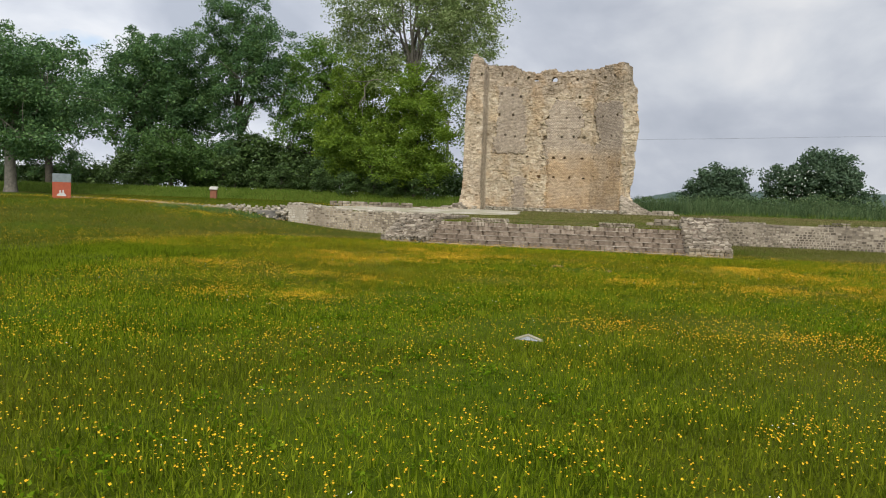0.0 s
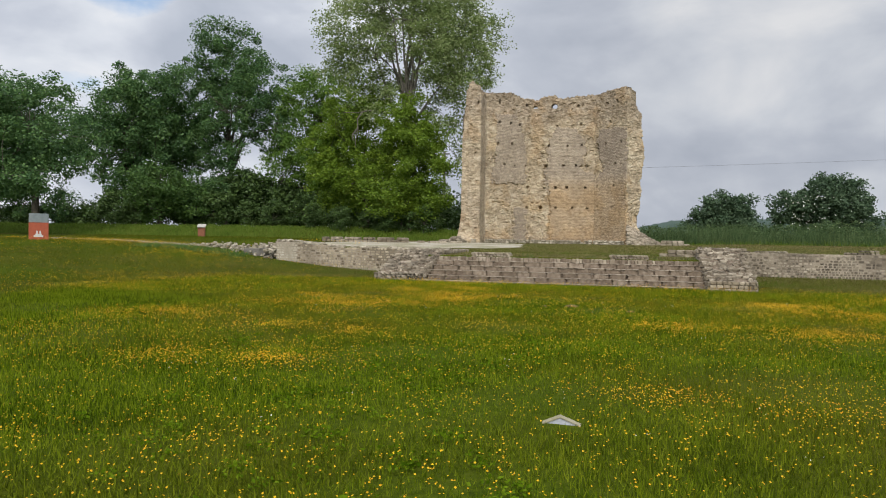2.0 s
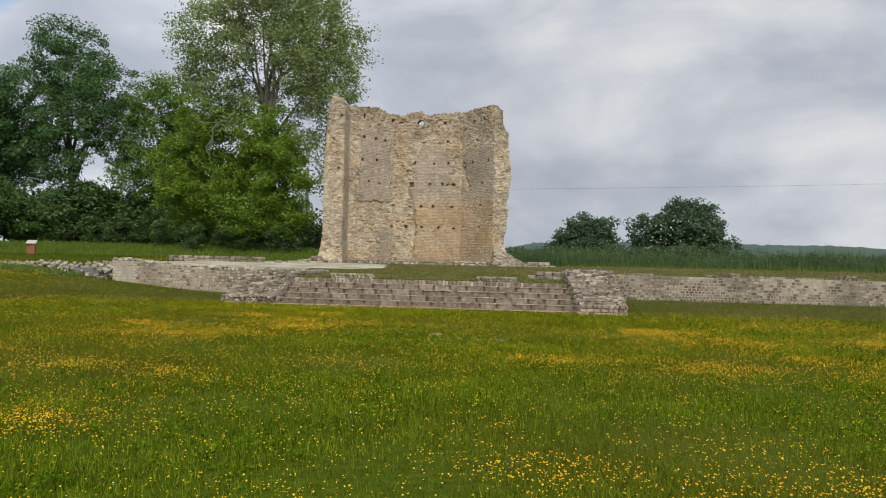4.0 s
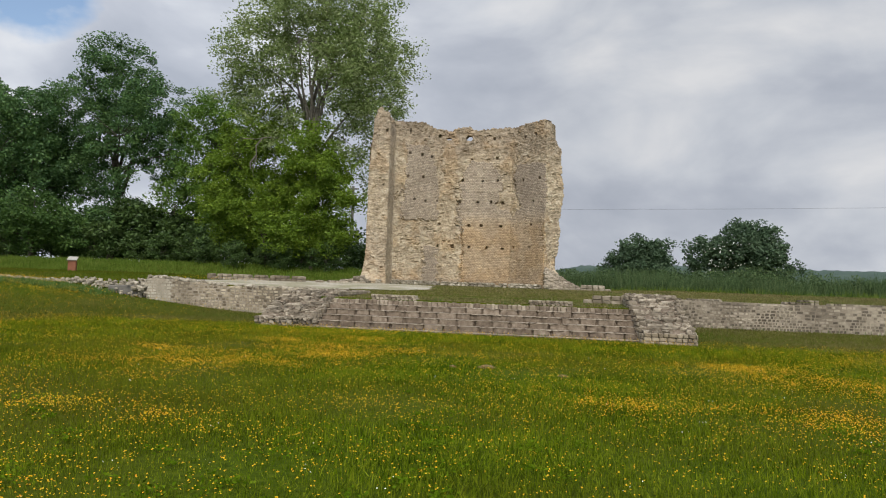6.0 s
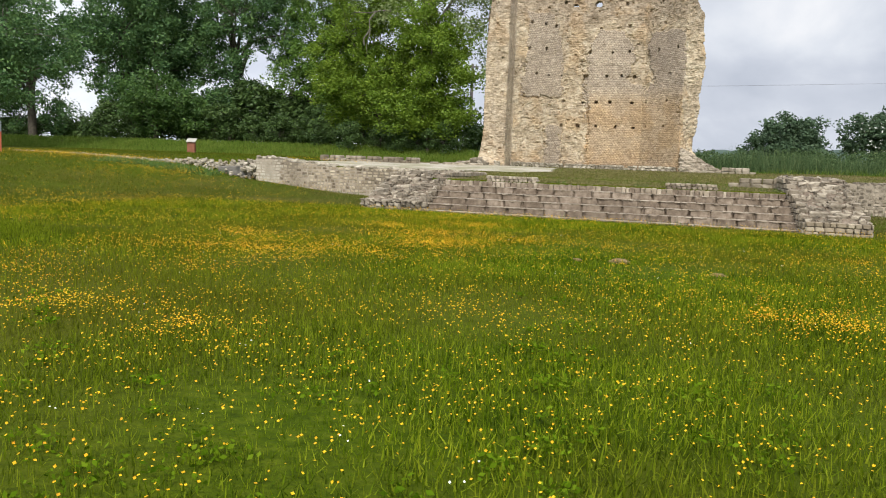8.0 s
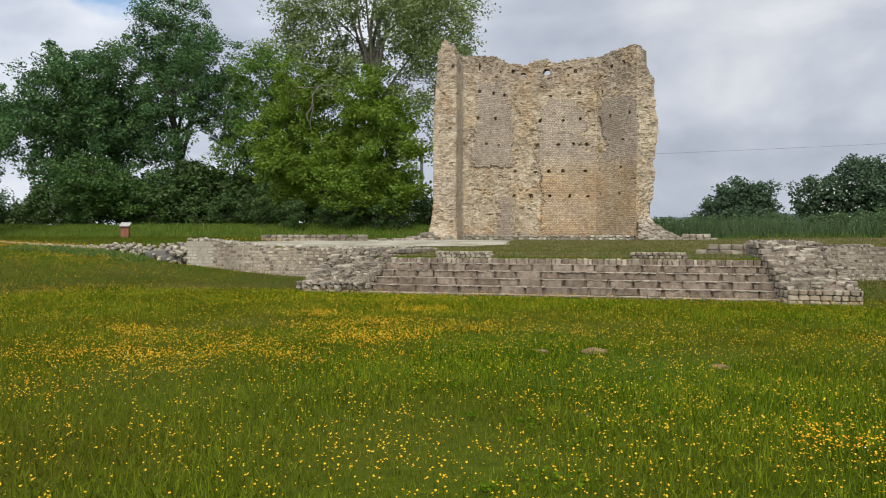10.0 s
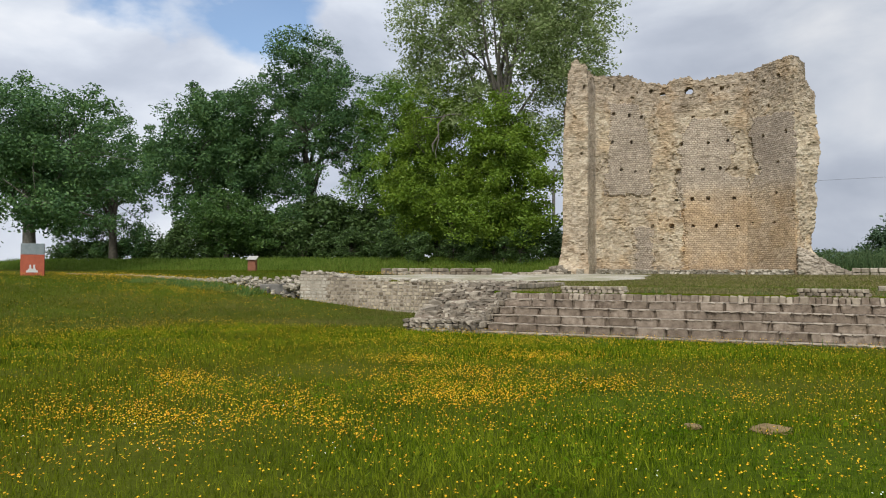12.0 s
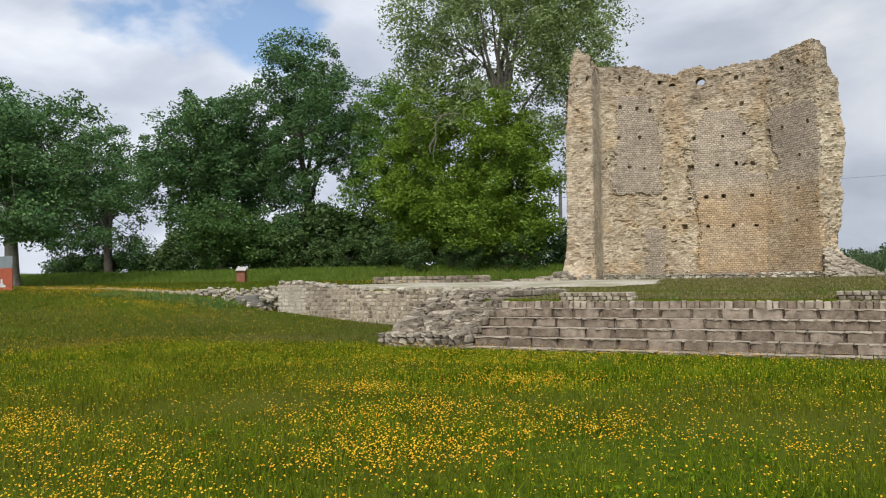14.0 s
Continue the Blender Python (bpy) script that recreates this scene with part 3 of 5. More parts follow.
    zc, uc = (zs[:-1] + zs[1:]) / 2, (us[:-1] + us[1:]) / 2
    tc = np.interp(uc, us, top) + 0.02 * np.sin(uc * 9) + 0.03 * np.sin(uc * 23 + 2 * np.sin(uc * 4))
    solid = zc[:, None] < tc[None, :]
    for u, z, ru, rz in ((7.17, 9.52, 0.19, 0.17), (6.04, 9.48, 0.15, 0.07), (3.57, 9.62, 0.07, 0.17), (5.5, 9.6, 0.09, 0.10)):
        solid &= ~(((uc[None, :] - u) / ru) ** 2 + ((zc[:, None] - z) / rz) ** 2 < 1)
    idx = np.arange((nz + 1) * (nu + 1)).reshape(nz + 1, nu + 1)
    back = idx + idx.size
    faces = []
    jj, ii = np.nonzero(solid)
    for j, i in zip(jj, ii):
        faces.append((idx[j, i], idx[j, i + 1], idx[j + 1, i + 1], idx[j + 1, i]))
        faces.append((back[j, i], back[j + 1, i], back[j + 1, i + 1], back[j, i + 1]))
        if j + 1 >= nz or not solid[j + 1, i]:
            faces.append((idx[j + 1, i], idx[j + 1, i + 1], back[j + 1, i + 1], back[j + 1, i]))
        if j > 0 and not solid[j - 1, i]:
            faces.append((idx[j, i + 1], idx[j, i], back[j, i], back[j, i + 1]))
        if i == 0 or not solid[j, i - 1]:
            faces.append((idx[j, i], idx[j + 1, i], back[j + 1, i], back[j, i]))
        if i + 1 >= nu or not solid[j, i + 1]:
            faces.append((idx[j + 1, i + 1], idx[j, i + 1], back[j, i + 1], back[j + 1, i + 1]))
    zz = Z + 0.02 * mid
    verts = np.concatenate([np.stack([X, Y, zz], -1).reshape(-1, 3), np.stack([BX, BY, zz], -1).reshape(-1, 3)])
    me = mesh_of("masonry", verts, faces, M_TOWER)
    stain = smoothstep(5.6, 4.3, wz) * ((wu > 6.9) & (wu < R + 2.9)) * (0.65 + 0.35 * smoothstep(-0.3, 0.4, big))
    stain = np.maximum(stain, 0.5 * (1 - facing) * smoothstep(0.0, 0.5, big))
    grey = smoothstep(7.9, 9.0, Z + 0.3 * big) * 0.95
    grey = np.maximum(grey, 0.7 * smoothstep(1.9, 1.4, Z))
    grey = np.maximum(grey, (0.45 + 0.45 * (U > R)) * facing * smoothstep(4.6, 5.6, Z))
    grey = np.maximum(grey, 0.35 * facing * (U > R + 0.6))
    grey = np.maximum(grey, 0.5 * smoothstep(-0.3, 0.4, big) * (U < c[1]))
    grey = np.maximum(grey, 0.55 * facing * (U < M) * (U > L))
    grey = np.maximum(grey, 0.1 * strip)
    tone = 0.15 + hue * 0.55 + 0.25 * mound - 0.4 * lost
    for name, arr in (("facing", facing * (1 - 0.8 * strip)), ("stain", stain), ("grey", grey), ("tone", tone)):
        at = me.attributes.new(name, "FLOAT", "POINT")
        at.data.foreach_set("value", np.concatenate([arr.ravel(), np.zeros(arr.size)]).astype(np.float32))
    at = me.attributes.new("wall_uv", "FLOAT_VECTOR", "POINT")
    uv = np.stack([U, Z, d], -1).reshape(-1, 3)
    at.data.foreach_set("vector", np.concatenate([uv, uv + (0, 0, 1)]).astype(np.float32).ravel())
    ruin = new("ruined_temple")
    ruin.location = (-8, 49, 1.2)
    tagged(ruin, "tall ruined octagonal wall of pale stones with exposed rubble core", "ruin")
    ob = part("masonry", me, ruin)
    ob.matrix_parent_inverse = Matrix.Translation((8, -49, -1.2))
    return ruin


RUIN = build_tower()

# ---- stairs, parapets, retaining walls ----
STEP_MESHES = [stone_mesh("step_block", M_STEP, 0.055, 0.04, k) for k in range(6)]
PALE_MESHES = [stone_mesh("pale_block", M_PALE, 0.17, 0.14, 60 + k) for k in range(6)]
TREAD_MESHES = [stone_mesh("tread_slab", M_TREAD, 0.12, 0.06, 90 + k) for k in range(6)]
SLAB_MESHES = [stone_mesh("slab", M_RUBBLE, 0.14, 0.2, 160 + k) for k in range(10)]
RUBBLE_MESHES = [stone_mesh("rubble_block", M_RUBBLE, 0.16, 0.19, 20 + k) for k in range(8)]
WALL_MESHES = [stone_mesh("wall_block", M_WALLSTONE, 0.13, 0.05, 140 + k) for k in range(6)]
KERB_MESHES = [stone_mesh("kerb_block", M_TREAD, 0.14, 0.07, 180 + k) for k in range(6)]
WEST_MESHES = [stone_mesh("pale_wall_block", M_WALLWEST, 0.13, 0.05, 150 + k) for k in range(6)]
ASHLAR_MESHES = [stone_mesh("wall_block", M_ASHLAR, 0.12, 0.045, 40 + k) for k in range(6)]


def stone(name, meshes, parent, x, y, z, sx, sy, sz, r, tilt=0.0):
    ob = new(name, r.choice(meshes))
    ob.parent = parent
    ob.matrix_basis = pose(x, y, z, r.uniform(-tilt, tilt), r.uniform(-tilt, tilt), r.uniform(-tilt, tilt)) @ Matrix.Diagonal((sx, sy, sz, 1))
    return ob


def build_stairs():
    r = random.Random(3)
    st = new("staircase")
    tagged(st, "wide worn flight of five low steps in weathered limestone blocks", "stairs")
    rise, run, foot = 0.172, 0.36, -0.13
    bm = bmesh.new()
    for k in range(5):
        y0 = STAIR_Y + k * run + 0.06
        box_bm(STAIR_X0 + 0.01, STAIR_X1 - 0.01, y0, STAIR_Y + 2.4, -0.6 if k == 0 else foot + k * rise - 0.06, foot + (k + 1) * rise - 0.022, 0, bm)
    part("core", bm_mesh("stair_core", bm, M_STEP), st)
    for k in range(5):
        cuts = [STAIR_X0] + [STAIR_X0 + (STAIR_X1 - STAIR_X0) * (i + 0.25 * ((k * 2) % 3 - 1)) / 18 + r.uniform(-0.07, 0.07) for i in range(1, 18)] + [STAIR_X1]
        for x, x_next in zip(cuts, cuts[1:]):
            w = x_next - x
            h = rise + (0.32 if k == 0 else 0.0)
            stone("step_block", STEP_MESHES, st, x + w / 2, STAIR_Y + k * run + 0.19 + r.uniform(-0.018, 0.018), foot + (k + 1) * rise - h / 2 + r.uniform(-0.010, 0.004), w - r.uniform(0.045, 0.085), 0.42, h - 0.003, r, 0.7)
            # thin paler slabs added to draw the lit line along each tread
            bits = r.choice((2, 3, 3))
            for b in range(bits):
                bw = w / bits
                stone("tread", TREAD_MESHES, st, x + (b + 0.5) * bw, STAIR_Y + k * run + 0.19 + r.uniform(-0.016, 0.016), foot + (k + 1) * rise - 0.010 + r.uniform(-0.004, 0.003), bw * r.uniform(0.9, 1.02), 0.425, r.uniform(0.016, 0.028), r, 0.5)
    # low kerb of small stones behind the top step
    kerb = new("kerb")
    tagged(kerb, "low kerb of small upright stones above the steps", "kerb")
    x = STAIR_X0
    while x < STAIR_X1:
        w = r.uniform(0.08, 0.2)
        stone("kerb_stone", r.choice((KERB_MESHES, STEP_MESHES)), kerb, x + w / 2, STAIR_Y + 1.98 + r.uniform(-0.02, 0.02), 0.785 + r.uniform(-0.008, 0.008), w - 0.006, 0.36, r.uniform(0.15, 0.18), r, 1.5)
        x += w
    for x0, x1, n in ((-8.56, -7.07, 11), (-3.46, -2.11, 10)):
        low = new("low_wall")
        tagged(low, "short low masonry stub of pale blocks in the grass", "wall stub", "low wall stubs on the podium")
        for k in range(n):
            w = (x1 - x0) / n
            for j in range(3):
                stone("block", ASHLAR_MESHES, low, x0 + (k + 0.5 + 0.25 * (j % 2)) * w, 32.32, 0.84 + j * 0.08, w - 0.006, 0.45, 0.078, r, 1.5)


def parapet(name, x0, x1, front, ys, z_front, y_top, z_top, y_end, label, seed, cap, skew=0.0):
    """A sloping rubble parapet beside the stairs: a core and the loose-looking stones on it."""
    r = random.Random(seed)
    p = new(name)
    tagged(p, label, "parapet")
    prof = [(ys, -0.6), (ys, z_front - 0.06), (y_top, z_top - 0.08), (y_end, z_top - 0.08), (y_end, -0.6)]
    bm = bmesh.new()

    def slide(y):
        return skew * min(max((y - ys) / (y_top - ys), 0), 1)
    a = [bm.verts.new((x0 + 0.06 + slide(y), y, z)) for y, z in prof]
    b = [bm.verts.new((x1 - 0.06 + slide(y), y, z)) for y, z in prof]
    bm.faces.new(a)
    bm.faces.new(b[::-1])
    for i in range(5):
        bm.faces.new((a[i], b[i], b[(i + 1) % 5], a[(i + 1) % 5]))
    part("core", bm_mesh("parapet_core", bm, M_STEP), p)

    def top(y):
        return z_front + (z_top - z_front) * min(max((y - ys) / (y_top - ys), 0), 1)
    # top stones, laid roughly in rows across
    y = ys + 0.05
    while y < y_end - 0.05:
        dy = r.uniform(0.11, 0.22)
        x = x0
        while x < x1 - 0.06:
            w = min(r.choice((r.uniform(0.10, 0.2), r.uniform(0.15, 0.3), r.uniform(0.25, 0.45))), x1 - x)
            hgt = r.uniform(0.06, 0.17)
            ry = dy * r.uniform(0.85, 1.5)
            stone("rubble_stone", r.choice((SLAB_MESHES, SLAB_MESHES, RUBBLE_MESHES)), p, x + w / 2 + slide(y + dy / 2), y + dy / 2 + r.uniform(-0.04, 0.04), top(y + dy / 2) - 0.085 + r.uniform(-0.05, 0.03), w * 0.88, ry * 0.92, hgt, r, 8)
            x += w
        y += dy
    # the two long sides, in rough courses
    for xs, out in ((x0, -1), (x1, 1)):
        z = -0.47
        while z < z_top - 0.08:
            h = r.uniform(0.11, 0.17)
            y = ys + 0.05
            while y < y_end:
                w = r.uniform(0.18, 0.38)
                if top(y + w / 2) > z + h * 0.9:
                    stone("side_stone", ASHLAR_MESHES, p, xs - out * 0.07 + slide(y + w / 2), y + w / 2, z + h / 2, 0.22, w - 0.02, h - 0.015, r, 2)
                y += w
            z += h
    # the front face
    z = -0.385 if cap else -0.46
    while z < z_front - 0.02:
        h = cap if cap else r.uniform(0.08, 0.13)
        x = x0
        while x < x1 - 0.04:
            w = min(r.uniform(0.12, 0.24), x1 - x)
            stone("front_stone", WEST_MESHES if cap else RUBBLE_MESHES, p, x + w / 2, ys + 0.03, z + h / 2, w - 0.010, 0.24, h - 0.008, r, 1 if cap else 6)
            x += w
        z += h
    return p


def coursed_wall(name, x0, x1, base, top, label, seed, stone_w, row_h, raised, budget, meshes, far_mat):
    """A retaining wall: mortar core, courses of small blocks proud of it; beyond the budget the blocks are one mesh."""
    r = random.Random(seed)
    w_ob = new(name)
    tagged(w_ob, label, "wall", kind="structure")
    bm = bmesh.new()
    n = 40
    ring = []
    for i in range(n + 1):
        x = x0 + (x1 - x0) * i / n
        z = top(x) - 0.03
        ring.append([bm.verts.new(c) for c in ((x, WALL_Y, base - 0.5), (x, WALL_Y, z), (x, WALL_Y + 0.55, z), (x, WALL_Y + 0.55, base - 0.5))])
    for a, b in zip(ring, ring[1:]):
        for k in range(4):
            bm.faces.new((a[k], a[(k + 1) % 4], b[(k + 1) % 4], b[k]))
    bm.faces.new(ring[0])
    bm.faces.new(ring[-1][::-1])
    part("core", bm_mesh("wall_core", bm, M_MORTAR), w_ob)
    spots = []
    z = base - 0.06
    while z < 1.6:
        h = row_h * r.uniform(0.9, 1.12)
        x = x0
        while x < x1:
            w = stone_w * r.uniform(0.65, 1.4) * (0.72 if z < base + 0.3 else 1.0)
            bump_up = 0.0
            for a, b, up in raised:
                if a < x + w / 2 < b:
                    bump_up = up
            if z + h < top(x + w / 2) + bump_up + 0.04 and r.random() > 0.02:
                deep = 0.30 if z + h < top(x) - 0.03 else 0.60
                spots.append((x + w / 2, WALL_Y - (0.020 if z < base + 0.45 else 0.014) + deep / 2 + r.uniform(-0.008, 0.008), z + h / 2, w - r.uniform(0.02, 0.04), deep, h - r.uniform(0.016, 0.026)))
            x += w
        z += h
    spots.sort(key=lambda s: abs(s[0] + 8))
    for s in spots[:budget]:
        stone("wall_stone", meshes, w_ob, *s, r, 2)
    rest = spots[budget:]
    if rest:
        vs, fs = [], []
        for s in rest:
            m = Matrix.Translation(s[:3]) @ Matrix.Diagonal((*s[3:], 1))
            q = [Vector((sx * (0.5 - 0.06 * r.random()), sy * 0.5, sz * (0.5 - 0.08 * r.random()))) for sx in (-1, 1) for sy in (-1, 1) for sz in (-1, 1)]
            for v in q:
                if v.y < 0:
                    v.y += r.uniform(0, 0.05)
            k0 = len(vs)
            vs += [tuple(m @ v) for v in q]
            fs += [(k0 + a, k0 + b, k0 + c2, k0 + d) for a, b, c2, d in ((0, 1, 3, 2), (4, 6, 7, 5), (0, 4, 5, 1), (2, 3, 7, 6), (1, 5, 7, 3), (0, 2, 6, 4))]
        far = part("far_stones", mesh_of("far_stones", vs, fs, far_mat), w_ob)
        tagged(far, kind="stuff")
    return w_ob


build_stairs()
parapet("stair_parapet", -11.65, STAIR_X0 - 0.02, 0, 30.15, 0.22, 32.6, 1.10, 36.4, "sloping rubble parapet of loose grey stones beside the steps", 11, 0)
parapet("stair_parapet", STAIR_X1 + 0.04, 1.36, 0, 29.78, 0.29, 32.7, 1.33, 36.4, "sloping rubble parapet ending in a pale squared block course", 12, 0.115, -0.33)
coursed_wall("wall_west", -18.9, -11.6, 0.22, lambda x: 1.06 + 0.25 * smoothstep(-15, -18.8, x), "retaining wall of small squared pale stones with stained patches", 5, 0.20, 0.115, [], 300, WEST_MESHES, M_PALE)
coursed_wall("wall_east", 1.0, 23.5, 0.18, lambda x: 1.20 + 0.02 * math.sin(x), "long retaining wall of small squared stones with raised stubs", 6, 0.165, 0.10, [(4.9, 6.05, 0.11), (9.6, 10.6, 0.11)], 300, WALL_MESHES, M_WALLFAR)


# ---- loose masonry on the podium and round the ruin ----
def ground_z(x, y):
    return float(ground_height(x, y))


def rubble_line(name, pts, label, seed, width, size, count):
    """Tumbled stones along a line, thinning out towards its end."""
    r = random.Random(seed)
    ob = new(name)
    tagged(ob, label, "rubble wall")
    total = len(pts) - 1
    for k in range(count):
        f = (k + r.random()) / count
        f = f ** 1.5 * total
        i = min(int(f), total - 1)
        a, b = Vector(pts[i]), Vector(pts[i + 1])
        q = a.lerp(b, f - i)
        s = size * (1 - 0.55 * f / total) * r.uniform(0.5, 1.25)
        off = r.gauss(0, width * 0.5 * (1 - 0.5 * f / total))
        x, y = q.x + off * 0.35, q.y + off
        low = ground_z(min(x, -19.2), min(y, 36.4)) if x > -22 else ground_z(x, y)
        stone("rubble_stone", PALE_MESHES, ob, x, y, low + s * 0.22 + max(0.0, (q.z - abs(off) * 0.5) * r.random()), s * r.uniform(0.9, 1.6), s, s * r.uniform(0.6, 0.95), r, 22)
    return ob


rubble_line("rubble_wall", [(-18.8, 36.45, 0.8), (-21.0, 37.3, 0.42), (-24.5, 38.5, 0.14), (-29.0, 40.0, 0.05), (-37.0, 42.0, 0.0)], "collapsed wall of pale tumbled rubble sinking into the grass", 31, 0.6, 0.125, 760)


def wall_coping():
    """Pale tumbled stones lying on the head of the west wall, and the grey plaster at its broken end."""
    r = random.Random(37)
    ob = new("rubble_coping")
    tagged(ob, "pale loose rubble lying along the head of the retaining wall", "rubble")
    for k in range(240):
        x = -18.9 + 6.9 * r.random() ** 1.25
        y = WALL_Y + r.uniform(0.05, 0.9)
        head = 1.06 + 0.25 * float(smoothstep(-15, -18.8, x))
        s = r.uniform(0.06, 0.15)
        stone("rubble_stone", PALE_MESHES, ob, x, y, head + r.uniform(-0.02, 0.05), s * r.uniform(1.0, 1.8), s * 1.2, s * r.uniform(0.6, 0.9), r, 16)
    bm = box_bm(-20.7, -18.92, 36.34, 36.9, 0.2, 1.02, 0.03)
    for v in bm.verts:
        if v.co.z > 0.6:
            v.co.z += 0.13 * (-19.6 - v.co.x) * 0.2 - (0.12 if v.co.x < -20 else 0.0)
    foot = new("wall_footing", bm_mesh("wall_footing", bm, M_FOOTING))
    tagged(foot, "grey rendered footing at the broken end of the wall", "footing", kind="structure")


wall_coping()


def low_wall(x0, y0, x1, y1, z, h, rows, depth, label, seed, step=0.28):
    r = random.Random(seed)
    ob = new("low_wall")
    tagged(ob, label, "wall stub", "low wall stubs on the podium")
    d = Vector((x1 - x0, y1 - y0))
    n = max(2, int(d.length / step))
    turn = math.degrees(math.atan2(d.y, d.x))
    for j in range(rows):
        for i in range(n):
            if j == rows - 1 and r.random() < 0.18:
                continue
            f = (i + 0.5) / n
            b = new("block", r.choice(ASHLAR_MESHES))
            b.parent = ob
            b.matrix_basis = pose(x0 + d.x * f, y0 + d.y * f, z + (j + 0.5) * h / rows, r.uniform(-2, 2), r.uniform(-2, 2), turn + r.uniform(-2, 2)) @ Matrix.Diagonal((d.length / n * 0.97, depth, h / rows * 0.96, 1))
    return ob


low_wall(-20.3, 44.3, -15.2, 44.0, 1.28, 0.28, 2, 0.5, "low line of pale foundation blocks in the grass", 41)
low_wall(-14.6, 44.0, -12.6, 45.4, 1.25, 0.16, 1, 0.5, "low line of pale foundation blocks beside the gravel", 42)
low_wall(-2.9, 47.6, -0.6, 47.5, 1.28, 0.34, 2, 0.6, "low squared footing of pale blocks beside the ruin", 43)
low_wall(-0.4, 36.9, 1.7, 38.4, 1.02, 0.30, 2, 0.5, "low broken wall end of flat stones", 44)
low_wall(-1.8, 35.6, -0.2, 35.5, 0.93, 0.30, 2, 0.45, "dark weathered wall stub at the podium edge", 45)


FALLEN_MESHES = [stone_mesh("fallen_block", M_MORTAR, 0.2, 0.12, 70 + k) for k in range(6)]


def ruin_footing():
    """Fallen core and footing courses at the foot of the ruin, as its parts."""
    r = random.Random(51)
    inv = Matrix.Translation((8, -49, -1.2))
    def put(x, y, z, sx, sy, sz, tilt, meshes, name):
        ob = stone(name, meshes, RUIN, x, y, z, sx, sy, sz, r, tilt)
        ob.matrix_parent_inverse = inv
    bm = bmesh.new()
    rows = []
    for i in range(11):
        f = i / 10
        h, half = 1.25 * (1 - f) ** 1.5, 0.85 - 0.35 * f
        rows.append([bm.verts.new((-3.9 + 2.7 * f, 48.85 - 0.35 * f + half * math.cos(a) + r.uniform(-0.05, 0.05), 1.22 + h * math.sin(a) + r.uniform(-0.05, 0.03))) for a in (math.pi * j / 8 for j in range(9))])
    for a, b in zip(rows, rows[1:]):
        for j in range(8):
            bm.faces.new((a[j], a[j + 1], b[j + 1], b[j]))
    ob = part("fallen_core", bm_mesh("fallen_core", bm, M_MORTAR), RUIN)
    ob.matrix_parent_inverse = inv
    for k in range(330):
        f = r.random() ** 1.3
        a = r.uniform(0.9, 3.1)
        x, y = -3.9 + 2.7 * f, 48.85 - 0.35 * f + (0.85 - 0.35 * f) * math.cos(a)
        z = 1.22 + 1.25 * (1 - f) ** 1.5 * math.sin(a)
        s = r.uniform(0.06, 0.13)
        put(x, y, z, s * 1.6, s * 1.3, s * 0.75, 13, FALLEN_MESHES, "fallen_stone")
    for k in range(60):
        x, y = r.uniform(-14.0, -12.6), r.uniform(46.3, 47.2)
        s = r.uniform(0.14, 0.32)
        put(x, y, 1.32 + r.uniform(0, 0.3) * (1 - abs(x + 13.1)), s * 1.4, s, s * 0.75, 25, RUBBLE_MESHES, "fallen_stone")
    runs = [((-12.2, 46.5), (-12.1, 48.0)), ((-11.9, 48.1), (-9.7, 50.25)), ((-9.6, 50.2), (-6.0, 50.2)), ((-5.9, 50.2), (-4.1, 48.4))]
    for (x0, y0), (x1, y1) in runs:
        n = int(math.hypot(x1 - x0, y1 - y0) / 0.22)
        for i in range(n):
            f = (i + 0.5) / n
            for j in range(2):
                if r.random() < 0.95:
                    put(x0 + (x1 - x0) * f, y0 + (y1 - y0) * f - 0.05 + 0.08 * j, 1.39 + j * 0.12, r.uniform(0.2, 0.26), 0.34, r.uniform(0.10, 0.14), 5, PALE_MESHES, "footing_stone")


ruin_footing()


def sheet(name, xs, ys, shape, lift, mat, label, cat):
    """A thin covering that follows the ground where shape(x, y) holds."""
    X, Y = np.meshgrid(xs, ys)
    Z = ground_height(X, Y) + lift
    idx = np.arange(X.size).reshape(X.shape)
    f = np.stack([idx[:-1, :-1], idx[:-1, 1:], idx[1:, 1:], idx[1:, :-1]], -1).reshape(-1, 4)
    cx, cy = X.ravel()[f].mean(1), Y.ravel()[f].mean(1)
    f = f[shape(cx, cy)]
    ob = new(name, mesh_of(name, np.stack([X, Y, Z], -1).reshape(-1, 3), f, mat, True))
    return tagged(ob, label, cat, kind="structure")


def gravel_shape(x, y):
    w = 0.5 * np.sin(x * 0.9) + 0.3 * np.sin(x * 2.3 + y)
    return (y > 36.9) & (y < 46.0 + w - 0.25 * (x + 12)) & (y > 37.2 + 0.75 * (x + 13) + w) & (x < -8.0 + w) & (x > -18.6)


sheet("gravel_path", np.arange(-19, -5, 0.2), np.arange(36.8, 49.0, 0.2), gravel_shape, 0.012, M_GRAVEL, "pale trodden gravel path across the podium", "path")


# ---- signs, pole, marker ----
def lectern():
    t = new("information_lectern")
    x, y = -31.5, 49.4
    z = ground_z(x, y)
    t.matrix_basis = pose(x, y, z - 0.17, 0, 0, 25)
    tagged(t, "brown box lectern with a sloping pale panel, standing in grass", "lectern")
    bm = box_bm(-0.22, 0.22, -0.2, 0.2, 0, 0.78, 0.015)
    for v in bm.verts:
        if v.co.z > 0.5 and v.co.y > 0:
            v.co.z += 0.14
    part("body", bm_mesh("lectern_body", bm, M_BROWN), t)
    bm = box_bm(-0.27, 0.27, -0.31, 0.31, -0.025, 0.025, 0.01)
    part("panel", bm_mesh("lectern_panel", bm, M_PANEL), t, "pale weathered sloping panel", pose(0, 0, 0.90, 19))


